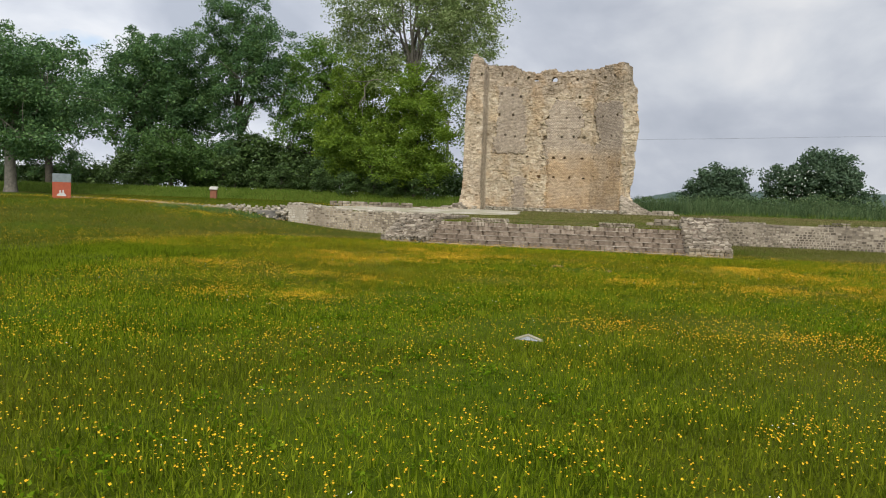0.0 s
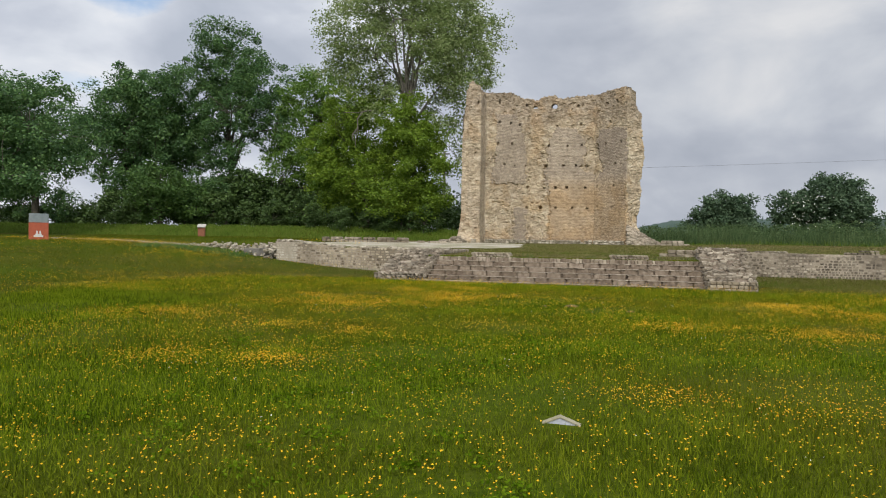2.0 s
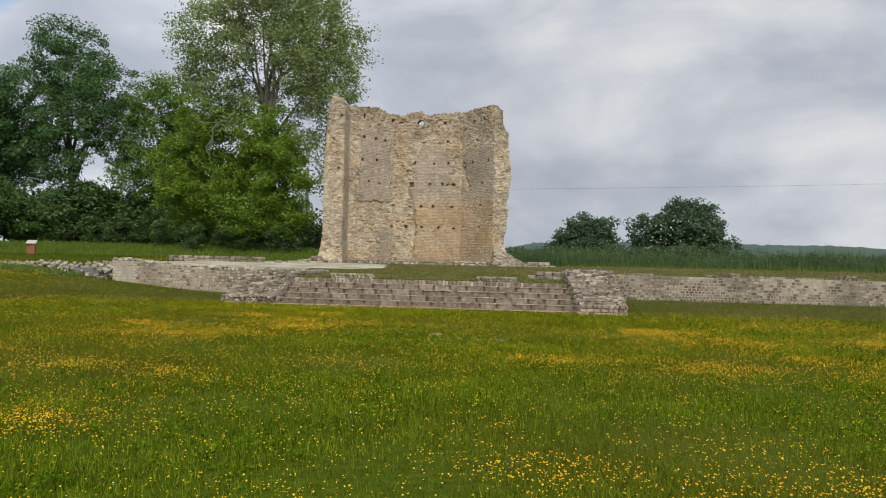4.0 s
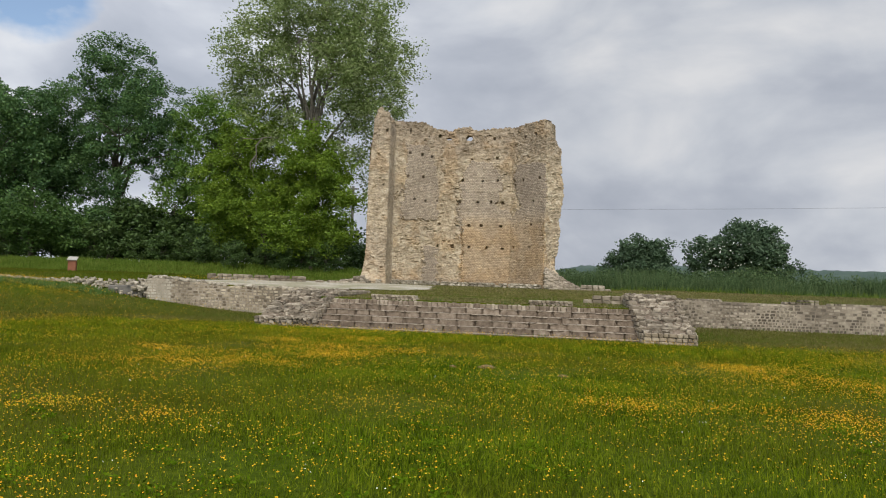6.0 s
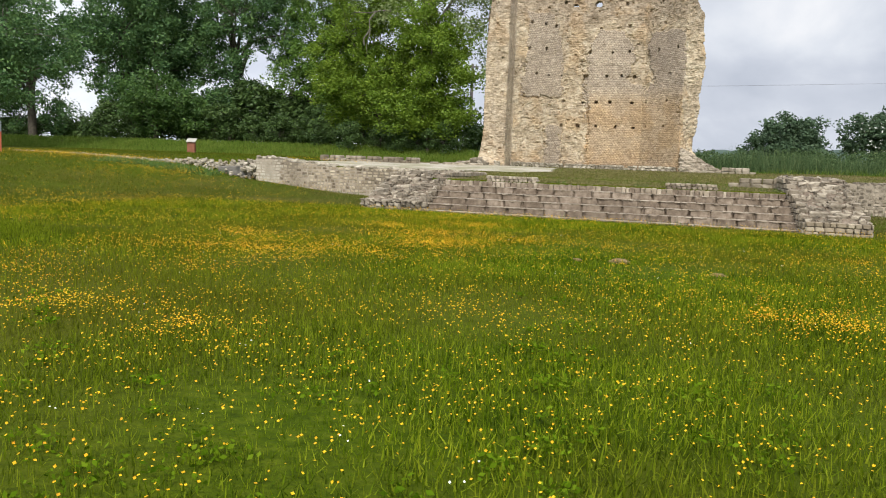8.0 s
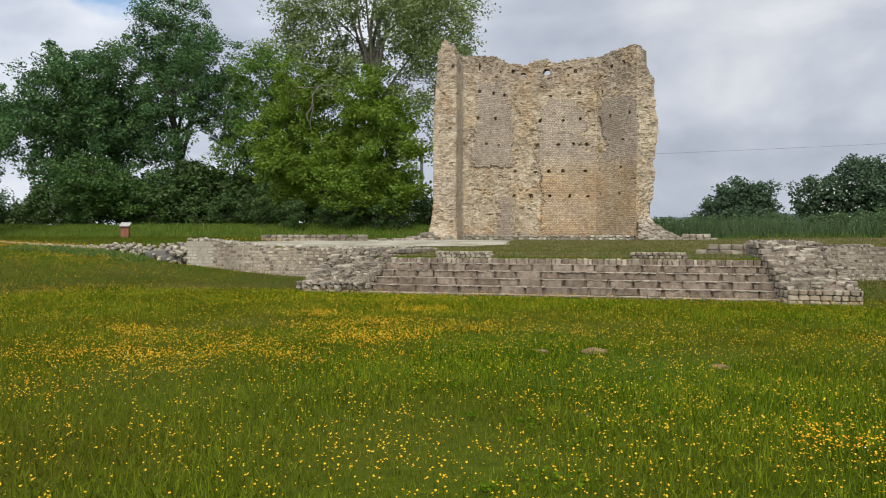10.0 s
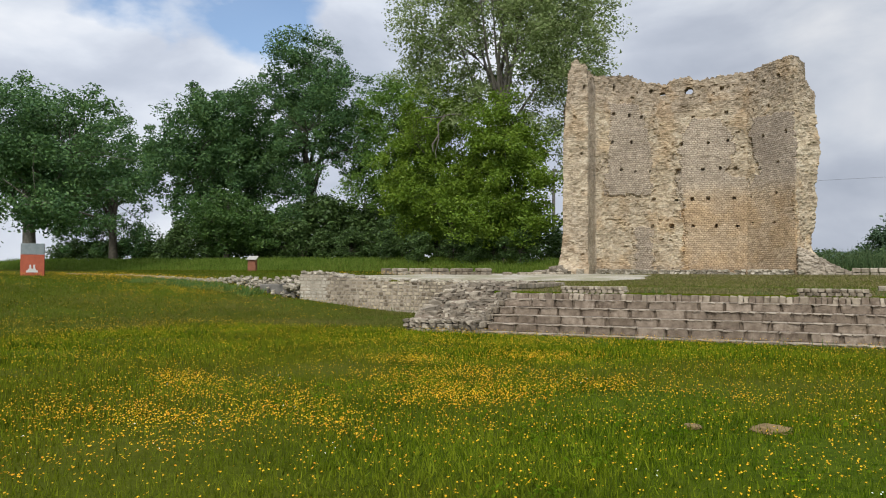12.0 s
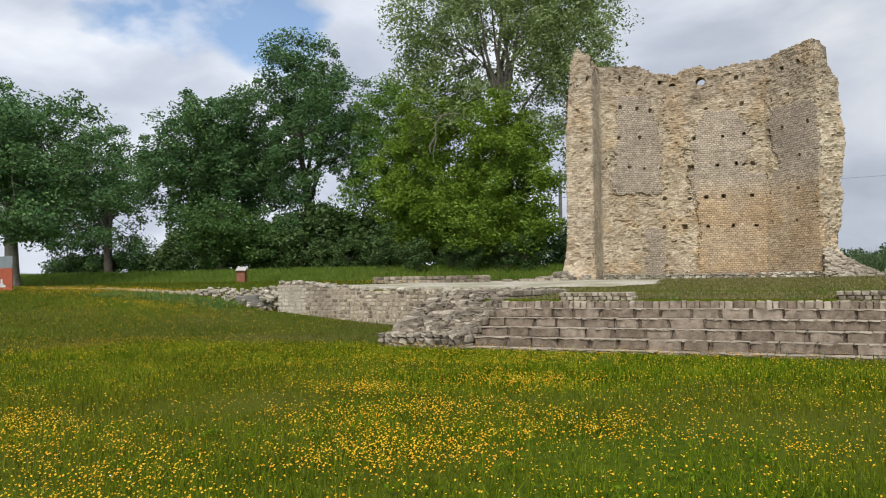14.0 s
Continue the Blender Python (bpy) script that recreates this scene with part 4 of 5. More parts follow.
def sign():
    t = new("notice_board")
    x, y = -33.1, 37.0
    t.matrix_basis = pose(x, y, ground_z(x, y) - 0.05, 0, 0, 38) @ Matrix.Diagonal((0.75, 1, 1, 1))
    tagged(t, "rust-red notice board with a grey top panel and white emblem", "sign")
    part("board", bm_mesh("board", box_bm(-0.62, 0.62, -0.05, 0.05, 0.0, 0.95, 0.01), M_RED), t)
    part("top_panel", bm_mesh("top_panel", box_bm(-0.62, 0.62, -0.045, 0.045, 0.955, 1.42, 0.01), M_GREYPANEL), t, "grey glossy top panel")
    bm = box_bm(-0.30, 0.30, -0.062, -0.054, 0.20, 0.29)
    for x0 in (-0.14, 0.06):
        box_bm(x0, x0 + 0.09, -0.062, -0.054, 0.292, 0.52, 0, bm)
    box_bm(-0.20, 0.20, -0.062, -0.054, 0.292, 0.36, 0, bm)
    part("emblem", bm_mesh("emblem", bm, M_WHITE), t, "white emblem of a ruin")


def pole_and_wire():
    t = new("utility_pole")
    x, y = -22.4, 75.0
    z = ground_z(x, y)
    t.location = (x, y, z)
    tagged(t, "slim grey wooden utility pole beyond the trees", "pole")
    v, f = tube([(0, 0, -0.3), (0, 0, 3.5), (0, 0, 7.6)], [0.16, 0.14, 0.11], 10)
    part("post", mesh_of("post", [tuple(q) for q in v], f, M_POLE, True), t)
    part("crossarm", bm_mesh("crossarm", box_bm(-0.5, 0.5, -0.05, 0.05, 7.3, 7.42, 0.01), M_POLE), t)
    a, b = Vector((x, y, z + 5.6)), Vector((95.0, 118.0, 15.6))
    pts = []
    for k in range(25):
        s = k / 24
        q = a.lerp(b, s)
        q.z -= 0.6 * 4 * s * (1 - s)
        pts.append(q)
    v, f = tube(pts, [0.009] * 25, 5)
    w = new("power_line", mesh_of("power_line", [tuple(q) for q in v], f, M_WIRE, True))
    tagged(w, "thin black overhead cable crossing the sky", "cable")


def marker():
    """A low concrete block with a gabled, pale-rimmed top."""
    t = new("marker_stone")
    t.matrix_basis = pose(-1.84, 9.28, ground_z(-1.84, 9.28) - 0.015, 0, 0, 6)
    tagged(t, "low grey concrete marker block with a pale gabled rim in grass", "marker")
    def slope(z):
        return -0.11 + 2.3 * z
    outline = [(-0.142, -0.03), (0.147, -0.03), (0.147, 0.022), (-0.015, 0.062), (-0.142, 0.026)]
    bm = bmesh.new()
    front = [bm.verts.new((x, slope(z), z)) for x, z in outline]
    back = [bm.verts.new((x * 0.97, 0.07, min(z, 0.05) - 0.012)) for x, z in outline]
    bm.faces.new(front)
    bm.faces.new(back[::-1])
    for i in range(5):
        j = (i + 1) % 5
        bm.faces.new((front[j], front[i], back[i], back[j]))
    bmesh.ops.bevel(bm, geom=list(bm.edges), offset=0.005, segments=2, affect="EDGES")
    part("block", bm_mesh("marker_block", bm, M_CONCRETE), t)
    bm = bmesh.new()
    for (xa, za), (xb, zb) in (((-0.152, 0.024), (-0.014, 0.064)), ((-0.014, 0.064), (0.157, 0.020))):
        q = []
        for x, z in ((xa, za), (xb, zb)):
            q.append([bm.verts.new((x, slope(z) + dy, z + dz)) for dy, dz in ((-0.030, -0.006), (-0.028, 0.003), (0.012, 0.016), (0.016, -0.01))])
        for k in range(4):
            bm.faces.new((q[0][k], q[0][(k + 1) % 4], q[1][(k + 1) % 4], q[1][k]))
        bm.faces.new(q[0])
        bm.faces.new(q[1][::-1])
    part("rim", bm_mesh("marker_rim", bm, M_GRAVEL), t, "pale worn rim")


def molehills():
    first = None
    for x, y, s in ((-3.3, 20.95, 0.16), (-3.92, 20.85, 0.08), (-1.95, 20.2, 0.10)):
        bm = bmesh.new()
        bmesh.ops.create_icosphere(bm, subdivisions=4, radius=1.0)
        for v in bm.verts:
            k = 1 + 0.28 * noise.fractal(v.co * 2.1 + Vector((x, y, 0)), 0.8, 2.0, 4)
            v.co = Vector((v.co.x * s * k, v.co.y * s * k, v.co.z * 0.3 * s * k))
        ob = new("molehill", bm_mesh("molehill", bm, M_SOIL, True))
        ob.location = (x, y, ground_z(x, y) + 0.015)
        tagged(ob, "small flattened heap of bare brown soil in the grass", "molehill", "molehills in the meadow")


lectern()
sign()
pole_and_wire()
marker()
molehills()


# ---- trees ----
def leaf_quads(centres, radii, per, size, gen, squash=0.75):
    """Many small leaf blades scattered in clumps round the centres."""
    n = len(centres) * per
    c = np.repeat(np.asarray(centres), per, axis=0)
    rad = np.repeat(np.asarray(radii), per)[:, None]
    d = gen.normal(size=(n, 3))
    d /= np.linalg.norm(d, axis=1, keepdims=True)
    p = c + d * rad * (gen.random((n, 1)) ** 0.45) * np.array([1, 1, squash])
    a = gen.normal(size=(n, 3))
    a[:, 2] *= 0.6
    a /= np.linalg.norm(a, axis=1, keepdims=True)
    b = np.cross(a, gen.normal(size=(n, 3)))
    b /= np.linalg.norm(b, axis=1, keepdims=True)
    s = (size * gen.uniform(0.6, 1.35, n))[:, None]
    v = np.stack([p - a * s, p + b * s * 0.55, p + a * s, p - b * s * 0.55], 1).reshape(-1, 3)
    return v, np.arange(n * 4).reshape(-1, 4)


def tree(name, label, x, y, height, blobs, leaf, bark, trunk_r, fork, clumps, per, size, seed, clump_r=1.1, droop=0.0, forks=()):
    """A trunk, limbs towards the clumps, and a crown of leaf clumps inside the given lobes (dx, dy, z, rx, ry, rz)."""
    gen = np.random.default_rng(seed)
    r = random.Random(seed)
    t = new(name)
    z0 = ground_z(x, y)
    t.location = (x, y, z0)
    tagged(t, label, "tree")
    vol = np.array([b[3] * b[4] * b[5] for b in blobs])
    pick = gen.choice(len(blobs), clumps, p=vol / vol.sum())
    d = gen.normal(size=(clumps, 3))
    d /= np.linalg.norm(d, axis=1, keepdims=True)
    rad = gen.random((clumps, 1)) ** 0.42
    bl = np.array(blobs)[pick]
    cen = bl[:, :3] + d * rad * bl[:, 3:]
    cen += gen.normal(size=cen.shape) * 0.25
    cen[:, 2] = np.maximum(cen[:, 2], 0.5)
    radii = clump_r * gen.uniform(0.55, 1.25, clumps)
    v, f = leaf_quads(cen, radii, per, size, gen)
    part("crown", mesh_of("crown", v, f, leaf), t)
    vs, fs = [], []

    def limb(pts, rr, sides):
        a, b = tube(pts, rr, sides)
        k = len(vs)
        vs.extend(tuple(q) for q in a)
        fs.extend(tuple(i + k for i in q) for q in b)
    wob = [Vector((r.uniform(-1, 1), r.uniform(-1, 1), 0)) * 0.02 * height for _ in range(4)]
    top = height * 0.72
    spine = [Vector((0, 0, -0.4)), Vector((0, 0, 0.5)) + wob[0] * 0.2, Vector((0, 0, fork)) + wob[0], Vector((0, 0, (fork + top) / 2)) + wob[1], Vector((0, 0, top)) + wob[2]]
    limb(spine, [trunk_r * 1.35, trunk_r, trunk_r * 0.8, trunk_r * 0.45, trunk_r * 0.12], 10)
    part("trunk", mesh_of("trunk", vs, fs, bark, True), t)
    order = sorted(range(clumps), key=lambda i: r.random())
    mains = []
    for q in forks:
        s, c = Vector((0, 0, fork * r.uniform(0.8, 1.0))) + wob[0] * 0.9, Vector(q)
        pts = [s, s.lerp(c, 0.3) + Vector((r.uniform(-.2, .2), r.uniform(-.2, .2), -0.2)), s.lerp(c, 0.62), c]
        vs, fs = [], []
        limb(pts, [trunk_r * 0.62, trunk_r * 0.44, trunk_r * 0.28, trunk_r * 0.07], 8)
        part("limb", mesh_of("limb", vs, fs, bark, True), t)
        mains.append(pts)
    for i in order[:8]:
        c = Vector(cen[i])
        zs = min(max(fork * r.uniform(0.8, 1.6), 0.3 * c.z), top * 0.8)
        s = Vector((0, 0, zs)) + wob[0] * 0.8
        m1 = s.lerp(c, 0.4) + Vector((0, 0, 0.08 * height)) * r.uniform(0.0, 1) * (1 - droop)
        pts = [s, s.lerp(m1, 0.5) + Vector((r.uniform(-.3, .3), r.uniform(-.3, .3), 0.2)), m1, m1.lerp(c, 0.6) + Vector((r.uniform(-.4, .4), r.uniform(-.4, .4), 0)), c]
        vs, fs = [], []
        limb(pts, [trunk_r * 0.5, trunk_r * 0.4, trunk_r * 0.27, trunk_r * 0.14, trunk_r * 0.04], 7)
        part("limb", mesh_of("limb", vs, fs, bark, True), t)
        mains.append(pts)
    vs, fs = [], []
    for i in order[8:min(clumps, 120)]:
        c = Vector(cen[i])
        src = min((q for p in mains for q in p[1:4]), key=lambda q: (q - c).length)
        mid = src.lerp(c, 0.5) + Vector((r.uniform(-.3, .3), r.uniform(-.3, .3), r.uniform(-.1, .4)))
        limb([src, mid, c], [trunk_r * 0.10, trunk_r * 0.06, trunk_r * 0.02], 4)
    tagged(part("branchwork", mesh_of("branchwork", vs, fs, bark, True), t), kind="stuff")
    return t


# the row behind the meadow, from far to near the ruin
tree("oak_tree", "broad dark-leaved tree with a pale trunk at the meadow edge", -47.0, 47.5, 12.5, [(0, 0, 8.2, 5.6, 5.0, 3.8), (-3, 0, 6.5, 5, 4, 3), (3.4, 1, 6.4, 3.6, 4, 2.4), (2.6, -1, 4.0, 4.2, 3.0, 1.5)], M_LEAF_DARK, M_PALE_BARK, 0.42, 3.0, 340, 162, 0.108, 101, 1.05)
tree("oak_tree", "dark green spreading tree in the row behind the meadow", -62.5, 68.0, 14.5, [(0, 0, 9.0, 6.0, 5, 4.8), (-5, 0, 6, 5, 4, 4), (-1, 0, 3.2, 5, 4, 2.6)], M_LEAF_DARK, M_BARK, 0.4, 3.5, 240, 155, 0.124, 102, 1.05)
tree("oak_tree", "dark green rounded tree in the row behind the meadow", -50.0, 67.0, 16.0, [(0, 0, 11, 4.8, 4.5, 4.4), (3.2, 0, 8.0, 3.6, 4, 3.6), (-3.0, 0, 8.0, 3.8, 4, 3.6), (0.8, 0, 4.5, 4, 4, 2.6)], M_LEAF_DARK, M_BARK, 0.42, 3.5, 390, 162, 0.124, 103, 1.08)
tree("oak_tree", "tallest dark tree of the row, with gaps showing sky", -40.6, 67.0, 19.5, [(0.0, 0, 15.6, 3.2, 3.2, 3.6), (2.6, 0, 12.6, 3.6, 4, 3.6), (-3.0, 0, 12.2, 3.4, 4, 3.6), (4.4, 0, 8.8, 2.8, 3, 2.6), (-2.8, 0, 7.2, 3.4, 3, 2.6), (0.5, 0, 4.0, 4.0, 3, 2.2), (0.4, -1.6, 9.4, 2.6, 2.0, 2.4), (0.2, -1.2, 6.2, 2.2, 1.8, 1.8), (-1.2, 0, 17.6, 1.6, 1.6, 1.6)], M_LEAF_DARK, M_BARK, 0.3, 5.0, 470, 150, 0.105, 104, 0.84)
tree("oak_tree", "dark green tree filling the row beside the tallest one", -32.0, 67.0, 15.0, [(0.4, 0, 10.4, 3.4, 3.6, 3.4), (-1.4, 0, 6.4, 3.2, 3.6, 3.2), (2.8, 0, 5.6, 3.4, 3.6, 3.2)], M_LEAF_FRESH, M_BARK, 0.3, 3.5, 260, 150, 0.105, 105, 0.86)
MAPLE = tree("maple_tree", "dense yellow-green maple with foliage down to the grass", -23.0, 57.0, 10.5, [(-0.6, 0, 8.4, 2.2, 2.4, 2.4), (-2.6, 0.5, 6.4, 2.2, 2.6, 2.6), (2.2, 0, 6.4, 2.2, 2.4, 2.6), (-2.6, 0.5, 3.4, 2.4, 2.6, 2.4), (1.0, 0, 3.4, 3.2, 3.0, 2.4), (-1.0, 0, 4.4, 2.4, 2.4, 2.2)], M_LEAF_LIME, M_BARK, 0.17, 2.0, 320, 180, 0.086, 106, 0.72)
tree("maple_tree", "yellow-green tree leaning out below the poplar", -18.9, 55.2, 9.5, [(-0.2, 0, 7.0, 2.0, 2.0, 2.2), (0.9, 0, 4.6, 2.2, 2.2, 2.4), (-1.5, 0, 2.6, 2.2, 2, 1.8), (1.2, 0, 2.2, 1.8, 1.8, 1.5)], M_LEAF_LIME, M_BARK, 0.12, 1.6, 220, 165, 0.086, 107, 0.70)
tree("poplar_tree", "very tall grey-green poplar with pale forking limbs", -19.9, 57.5, 21.5, [(0.2, 0, 16.6, 5.4, 5, 4.4), (3.6, 0, 13.5, 3.2, 4, 4.2), (-4.0, 0, 13.6, 3.0, 4, 3.4), (4.2, 0, 9.8, 2.2, 3, 2.8), (1.4, 1.6, 11.2, 4.4, 2.4, 2.4), (-3.6, 0, 10.4, 2.8, 3, 2.0), (5.2, 0, 4.6, 1.7, 2, 2.4), (2.9, -0.6, 7.6, 1.8, 2, 1.8), (0.3, -2.8, 12.8, 3.6, 1.2, 2.6), (-2.0, -2.2, 9.0, 2.0, 1.2, 1.6)], M_LEAF_GREY, M_PALE_BARK, 0.27, 7.4, 760, 100, 0.092, 108, 0.9,
     forks=((-3.4, 0.3, 14.5), (1.6, -0.4, 16.0)))
tree("hazel_bush", "leafy green hazel bush before the tree row", -42.8, 60.5, 6.2, [(0, 0, 3.0, 3.2, 3, 2.1), (2.2, 0, 2.2, 2.2, 2.4, 1.6)], M_LEAF_MID, M_BARK, 0.2, 1.0, 130, 105, 0.12, 109, 0.8)
# shrubs under the row, with the shade put into their leaf colour
for k, (bx, by, bh) in enumerate(((-49, 69, 4.2), (-45.0, 70, 4.8), (-37.5, 69.5, 5.2), (-33.8, 70, 4.8), (-29.5, 68, 4.6), (-26.5, 66, 5.0), (-21.5, 65, 3.6), (-14.0, 72, 3.0), (-66, 56, 6.0))):
    tree("shrub", "dark undergrowth shrub beneath the tree row", bx, by, bh, [(0, 0, bh * 0.5, 3.0, 2.4, bh * 0.46)], M_LEAF_SHADED, M_BARK, 0.12, 0.8, 75, 70, 0.15, 120 + k, 0.9)
tree("elder_bush", "rounded dark elder bush behind the tall grass", 2.7, 73.8, 4.4, [(0, 0, 2.5, 2.2, 2.2, 1.6), (0.7, 0, 1.3, 2.5, 2.4, 1.2), (-1.4, 0, 1.4, 2.0, 2, 1.1)], M_LEAF_ELDER, M_BARK, 0.16, 1.0, 210, 105, 0.12, 141, 0.75)
tree("elder_bush", "large dark elder bush with cream flower heads", 9.9, 73.8, 5.8, [(0.7, 0, 3.5, 2.8, 3, 2.0), (-1.7, 0, 2.5, 2.4, 2.4, 1.8), (1.6, 0, 1.7, 2.9, 3, 1.5)], M_LEAF_ELDER, M_BARK, 0.2, 1.0, 300, 105, 0.12, 142, 0.75)


def hedge_shrubs():
    """Low dark growth that closes the row towards the ground."""
    r = random.Random(77)
    base = tree("shrub", "low dark shrub closing the gap beneath the tree row", -71.0, 71.0, 2.8, [(0, 0, 1.3, 3.0, 2.0, 1.3)], M_LEAF_SHADED, M_BARK, 0.1, 0.5, 60, 80, 0.13, 161, 0.8)
    tagged(base, group="shrubs beneath the tree row")
    for k in range(1, 13):
        x, y = -71 + 4.3 * k + r.uniform(-0.6, 0.6), 71 + r.uniform(-1.5, 1.5)
        if k in (5, 9):
            continue
        sc = r.uniform(0.8, 1.25)
        copy_thing(base, pose(x, y, ground_z(x, y), 0, 0, r.uniform(0, 360)) @ Matrix.Diagonal((sc, sc, sc, 1)))


hedge_shrubs()


def undergrowth():
    """Dark growth standing before the trunks, down to the bank."""
    r = random.Random(79)
    base = tree("shrub", "dark leafy undergrowth standing before the trunks", -39.0, 62.5, 3.2, [(0, 0, 1.5, 1.9, 1.2, 1.3), (0.6, 0, 2.3, 1.1, 1.0, 0.9)], M_LEAF_SHADED, M_BARK, 0.07, 0.6, 55, 85, 0.105, 171, 0.6)
    tagged(base, group="undergrowth before the trunks")
    for x, y in ((-36.0, 62.8), (-33.2, 62.2), (-30.6, 62.9), (-28.4, 61.0), (-25.6, 60.6), (-22.4, 60.8), (-46.5, 62.5), (-49.5, 63.0), (-23.6, 54.0), (-20.6, 54.4), (-26.2, 55.5), (-17.6, 54.2), (-19.5, 55.0), (-22.0, 55.2), (-43.6, 65.2), (-37.0, 65.0), (-34.2, 65.4)):
        sc = r.uniform(0.7, 1.15) * (1.6 if y > 64.9 else 1.0 if y > 58 else 0.68)
        copy_thing(base, pose(x, y, ground_z(x, y), 0, 0, r.uniform(0, 360)) @ Matrix.Diagonal((sc, sc, sc, 1)))


undergrowth()


def dead_branch():
    """A bare pale branch hanging out of the maple."""
    x, y, z = -22.6 + 23.0, 54.2 - 57.0, 9.2 - ground_z(-23.0, 57.0)
    vs, fs = [], []
    for pts in ([(1.0, 1.2, 1.2), (0.7, 0.4, 1.1), (0.1, 0, 0.9), (-0.9, -0.1, 0.95)], [(0.45, 0.2, 1.05), (0.1, 0, 0.5), (0.15, 0, -0.3), (-0.05, 0, -1.0), (0.0, 0, -1.5)], [(0.15, 0, -0.1), (-0.25, 0, -0.6), (-0.2, 0, -1.0)]):
        a, b = tube([(x + p, y + q, z + w) for p, q, w in pts], [0.06 * (1 - 0.2 * i) for i in range(len(pts))], 6)
        k = len(vs)
        vs += [tuple(q) for q in a]
        fs += [tuple(i + k for i in q) for q in b]
    part("dead_branch", mesh_of("dead_branch", vs, fs, M_PALE_BARK, True), MAPLE, "bare pale dead branch")


dead_branch()


def elder_flowers():
    gen = np.random.default_rng(9)
    c = np.stack([gen.normal(8.6, 1.5, 70), 73.8 - gen.uniform(2.0, 2.8, 70), gen.uniform(2.6, 5.4, 70)], -1)
    v, f = leaf_quads(c, np.full(70, 0.08), 4, 0.05, gen)
    ob = new("elder_flowers", mesh_of("elder_flowers", v, f, M_DAISY))
    tagged(ob, "cream flower heads on the elder bush", "flowers", kind="stuff")


elder_flowers()


def far_ridge():
    """A low wooded rise on the horizon beyond the field."""
    n, rows = 260, 9
    V, F = [], []
    for i in range(n + 1):
        a = radians(-9 + 70 * i / n)
        h = 13.5 + 1.4 * math.sin(a * 9) + 1.1 * noise.fractal(Vector((a * 14, 2, 0)), 0.8, 2, 4) + 0.7 * noise.noise(Vector((a * 160, 0, 4)))
        h *= min(1, max(0.1, i / 30))
        for j in range(rows):
            s = j / (rows - 1)
            rr = 400 + 90 * s
            V.append((rr * math.sin(a), rr * math.cos(a), 1.0 + h * math.sin(s * math.pi / 2) + 0.5 * noise.noise(Vector((a * 200, s * 9, 1)))))
    for i in range(n):
        for j in range(rows - 1):
            k = i * rows + j
            F.append((k, k + rows, k + rows + 1, k + 1))
    ob = new("backdrop", mesh_of("backdrop", V, F, M_HILL, True))
    tagged(ob, "low blue-green wooded rise on the horizon", "hills", kind="structure")


far_ridge()


# ---- grass and flowers ----
def clumpiness(x, y, scale, seed):
    """Smooth random patches from 0 to 1."""
    gen = np.random.default_rng(seed)
    out = np.zeros(len(x))
    for _ in range(7):
        a, k, ph = gen.uniform(0, 2 * math.pi), gen.uniform(0.6, 1.7) / scale, gen.uniform(0, 6.28)
        out += np.sin(k * (x * math.cos(a) + y * math.sin(a)) + ph + 0.8 * np.sin(k * 0.7 * (y * math.cos(a) - x * math.sin(a))))
    return 0.5 + out / 9


def scatter(gen, boxes):
    pts = []
    for x0, x1, y0, y1, density in boxes:
        n = int((x1 - x0) * (y1 - y0) * density)
        pts.append(np.stack([gen.uniform(x0, x1, n), gen.uniform(y0, y1, n)], -1))
    return np.concatenate(pts)


def open_ground(p):
    """Keeps clear of steps, parapets and walls."""
    x, y = p[:, 0], p[:, 1]
    bad = (x > -11.65) & (x < 1.36) & (y > np.where(x > -0.2, 29.74, 30.15)) & ((y < 32.12) | ((y < 36.4) & ((x < -9.8) | (x > -0.12))))
    bad |= (y > WALL_Y - 0.03) & (y < WALL_Y + 0.55) & (x > -18.9)
    bad |= (np.abs(x + 1.84) < 0.2) & (y > 8.98) & (y < 9.45)
    for mx, my, ms in ((-3.3, 20.95, 0.16), (-3.92, 20.85, 0.08), (-1.95, 20.2, 0.10)):
        bad |= np.hypot(x - mx, y - my) < ms * 0.75
    return p[~bad]


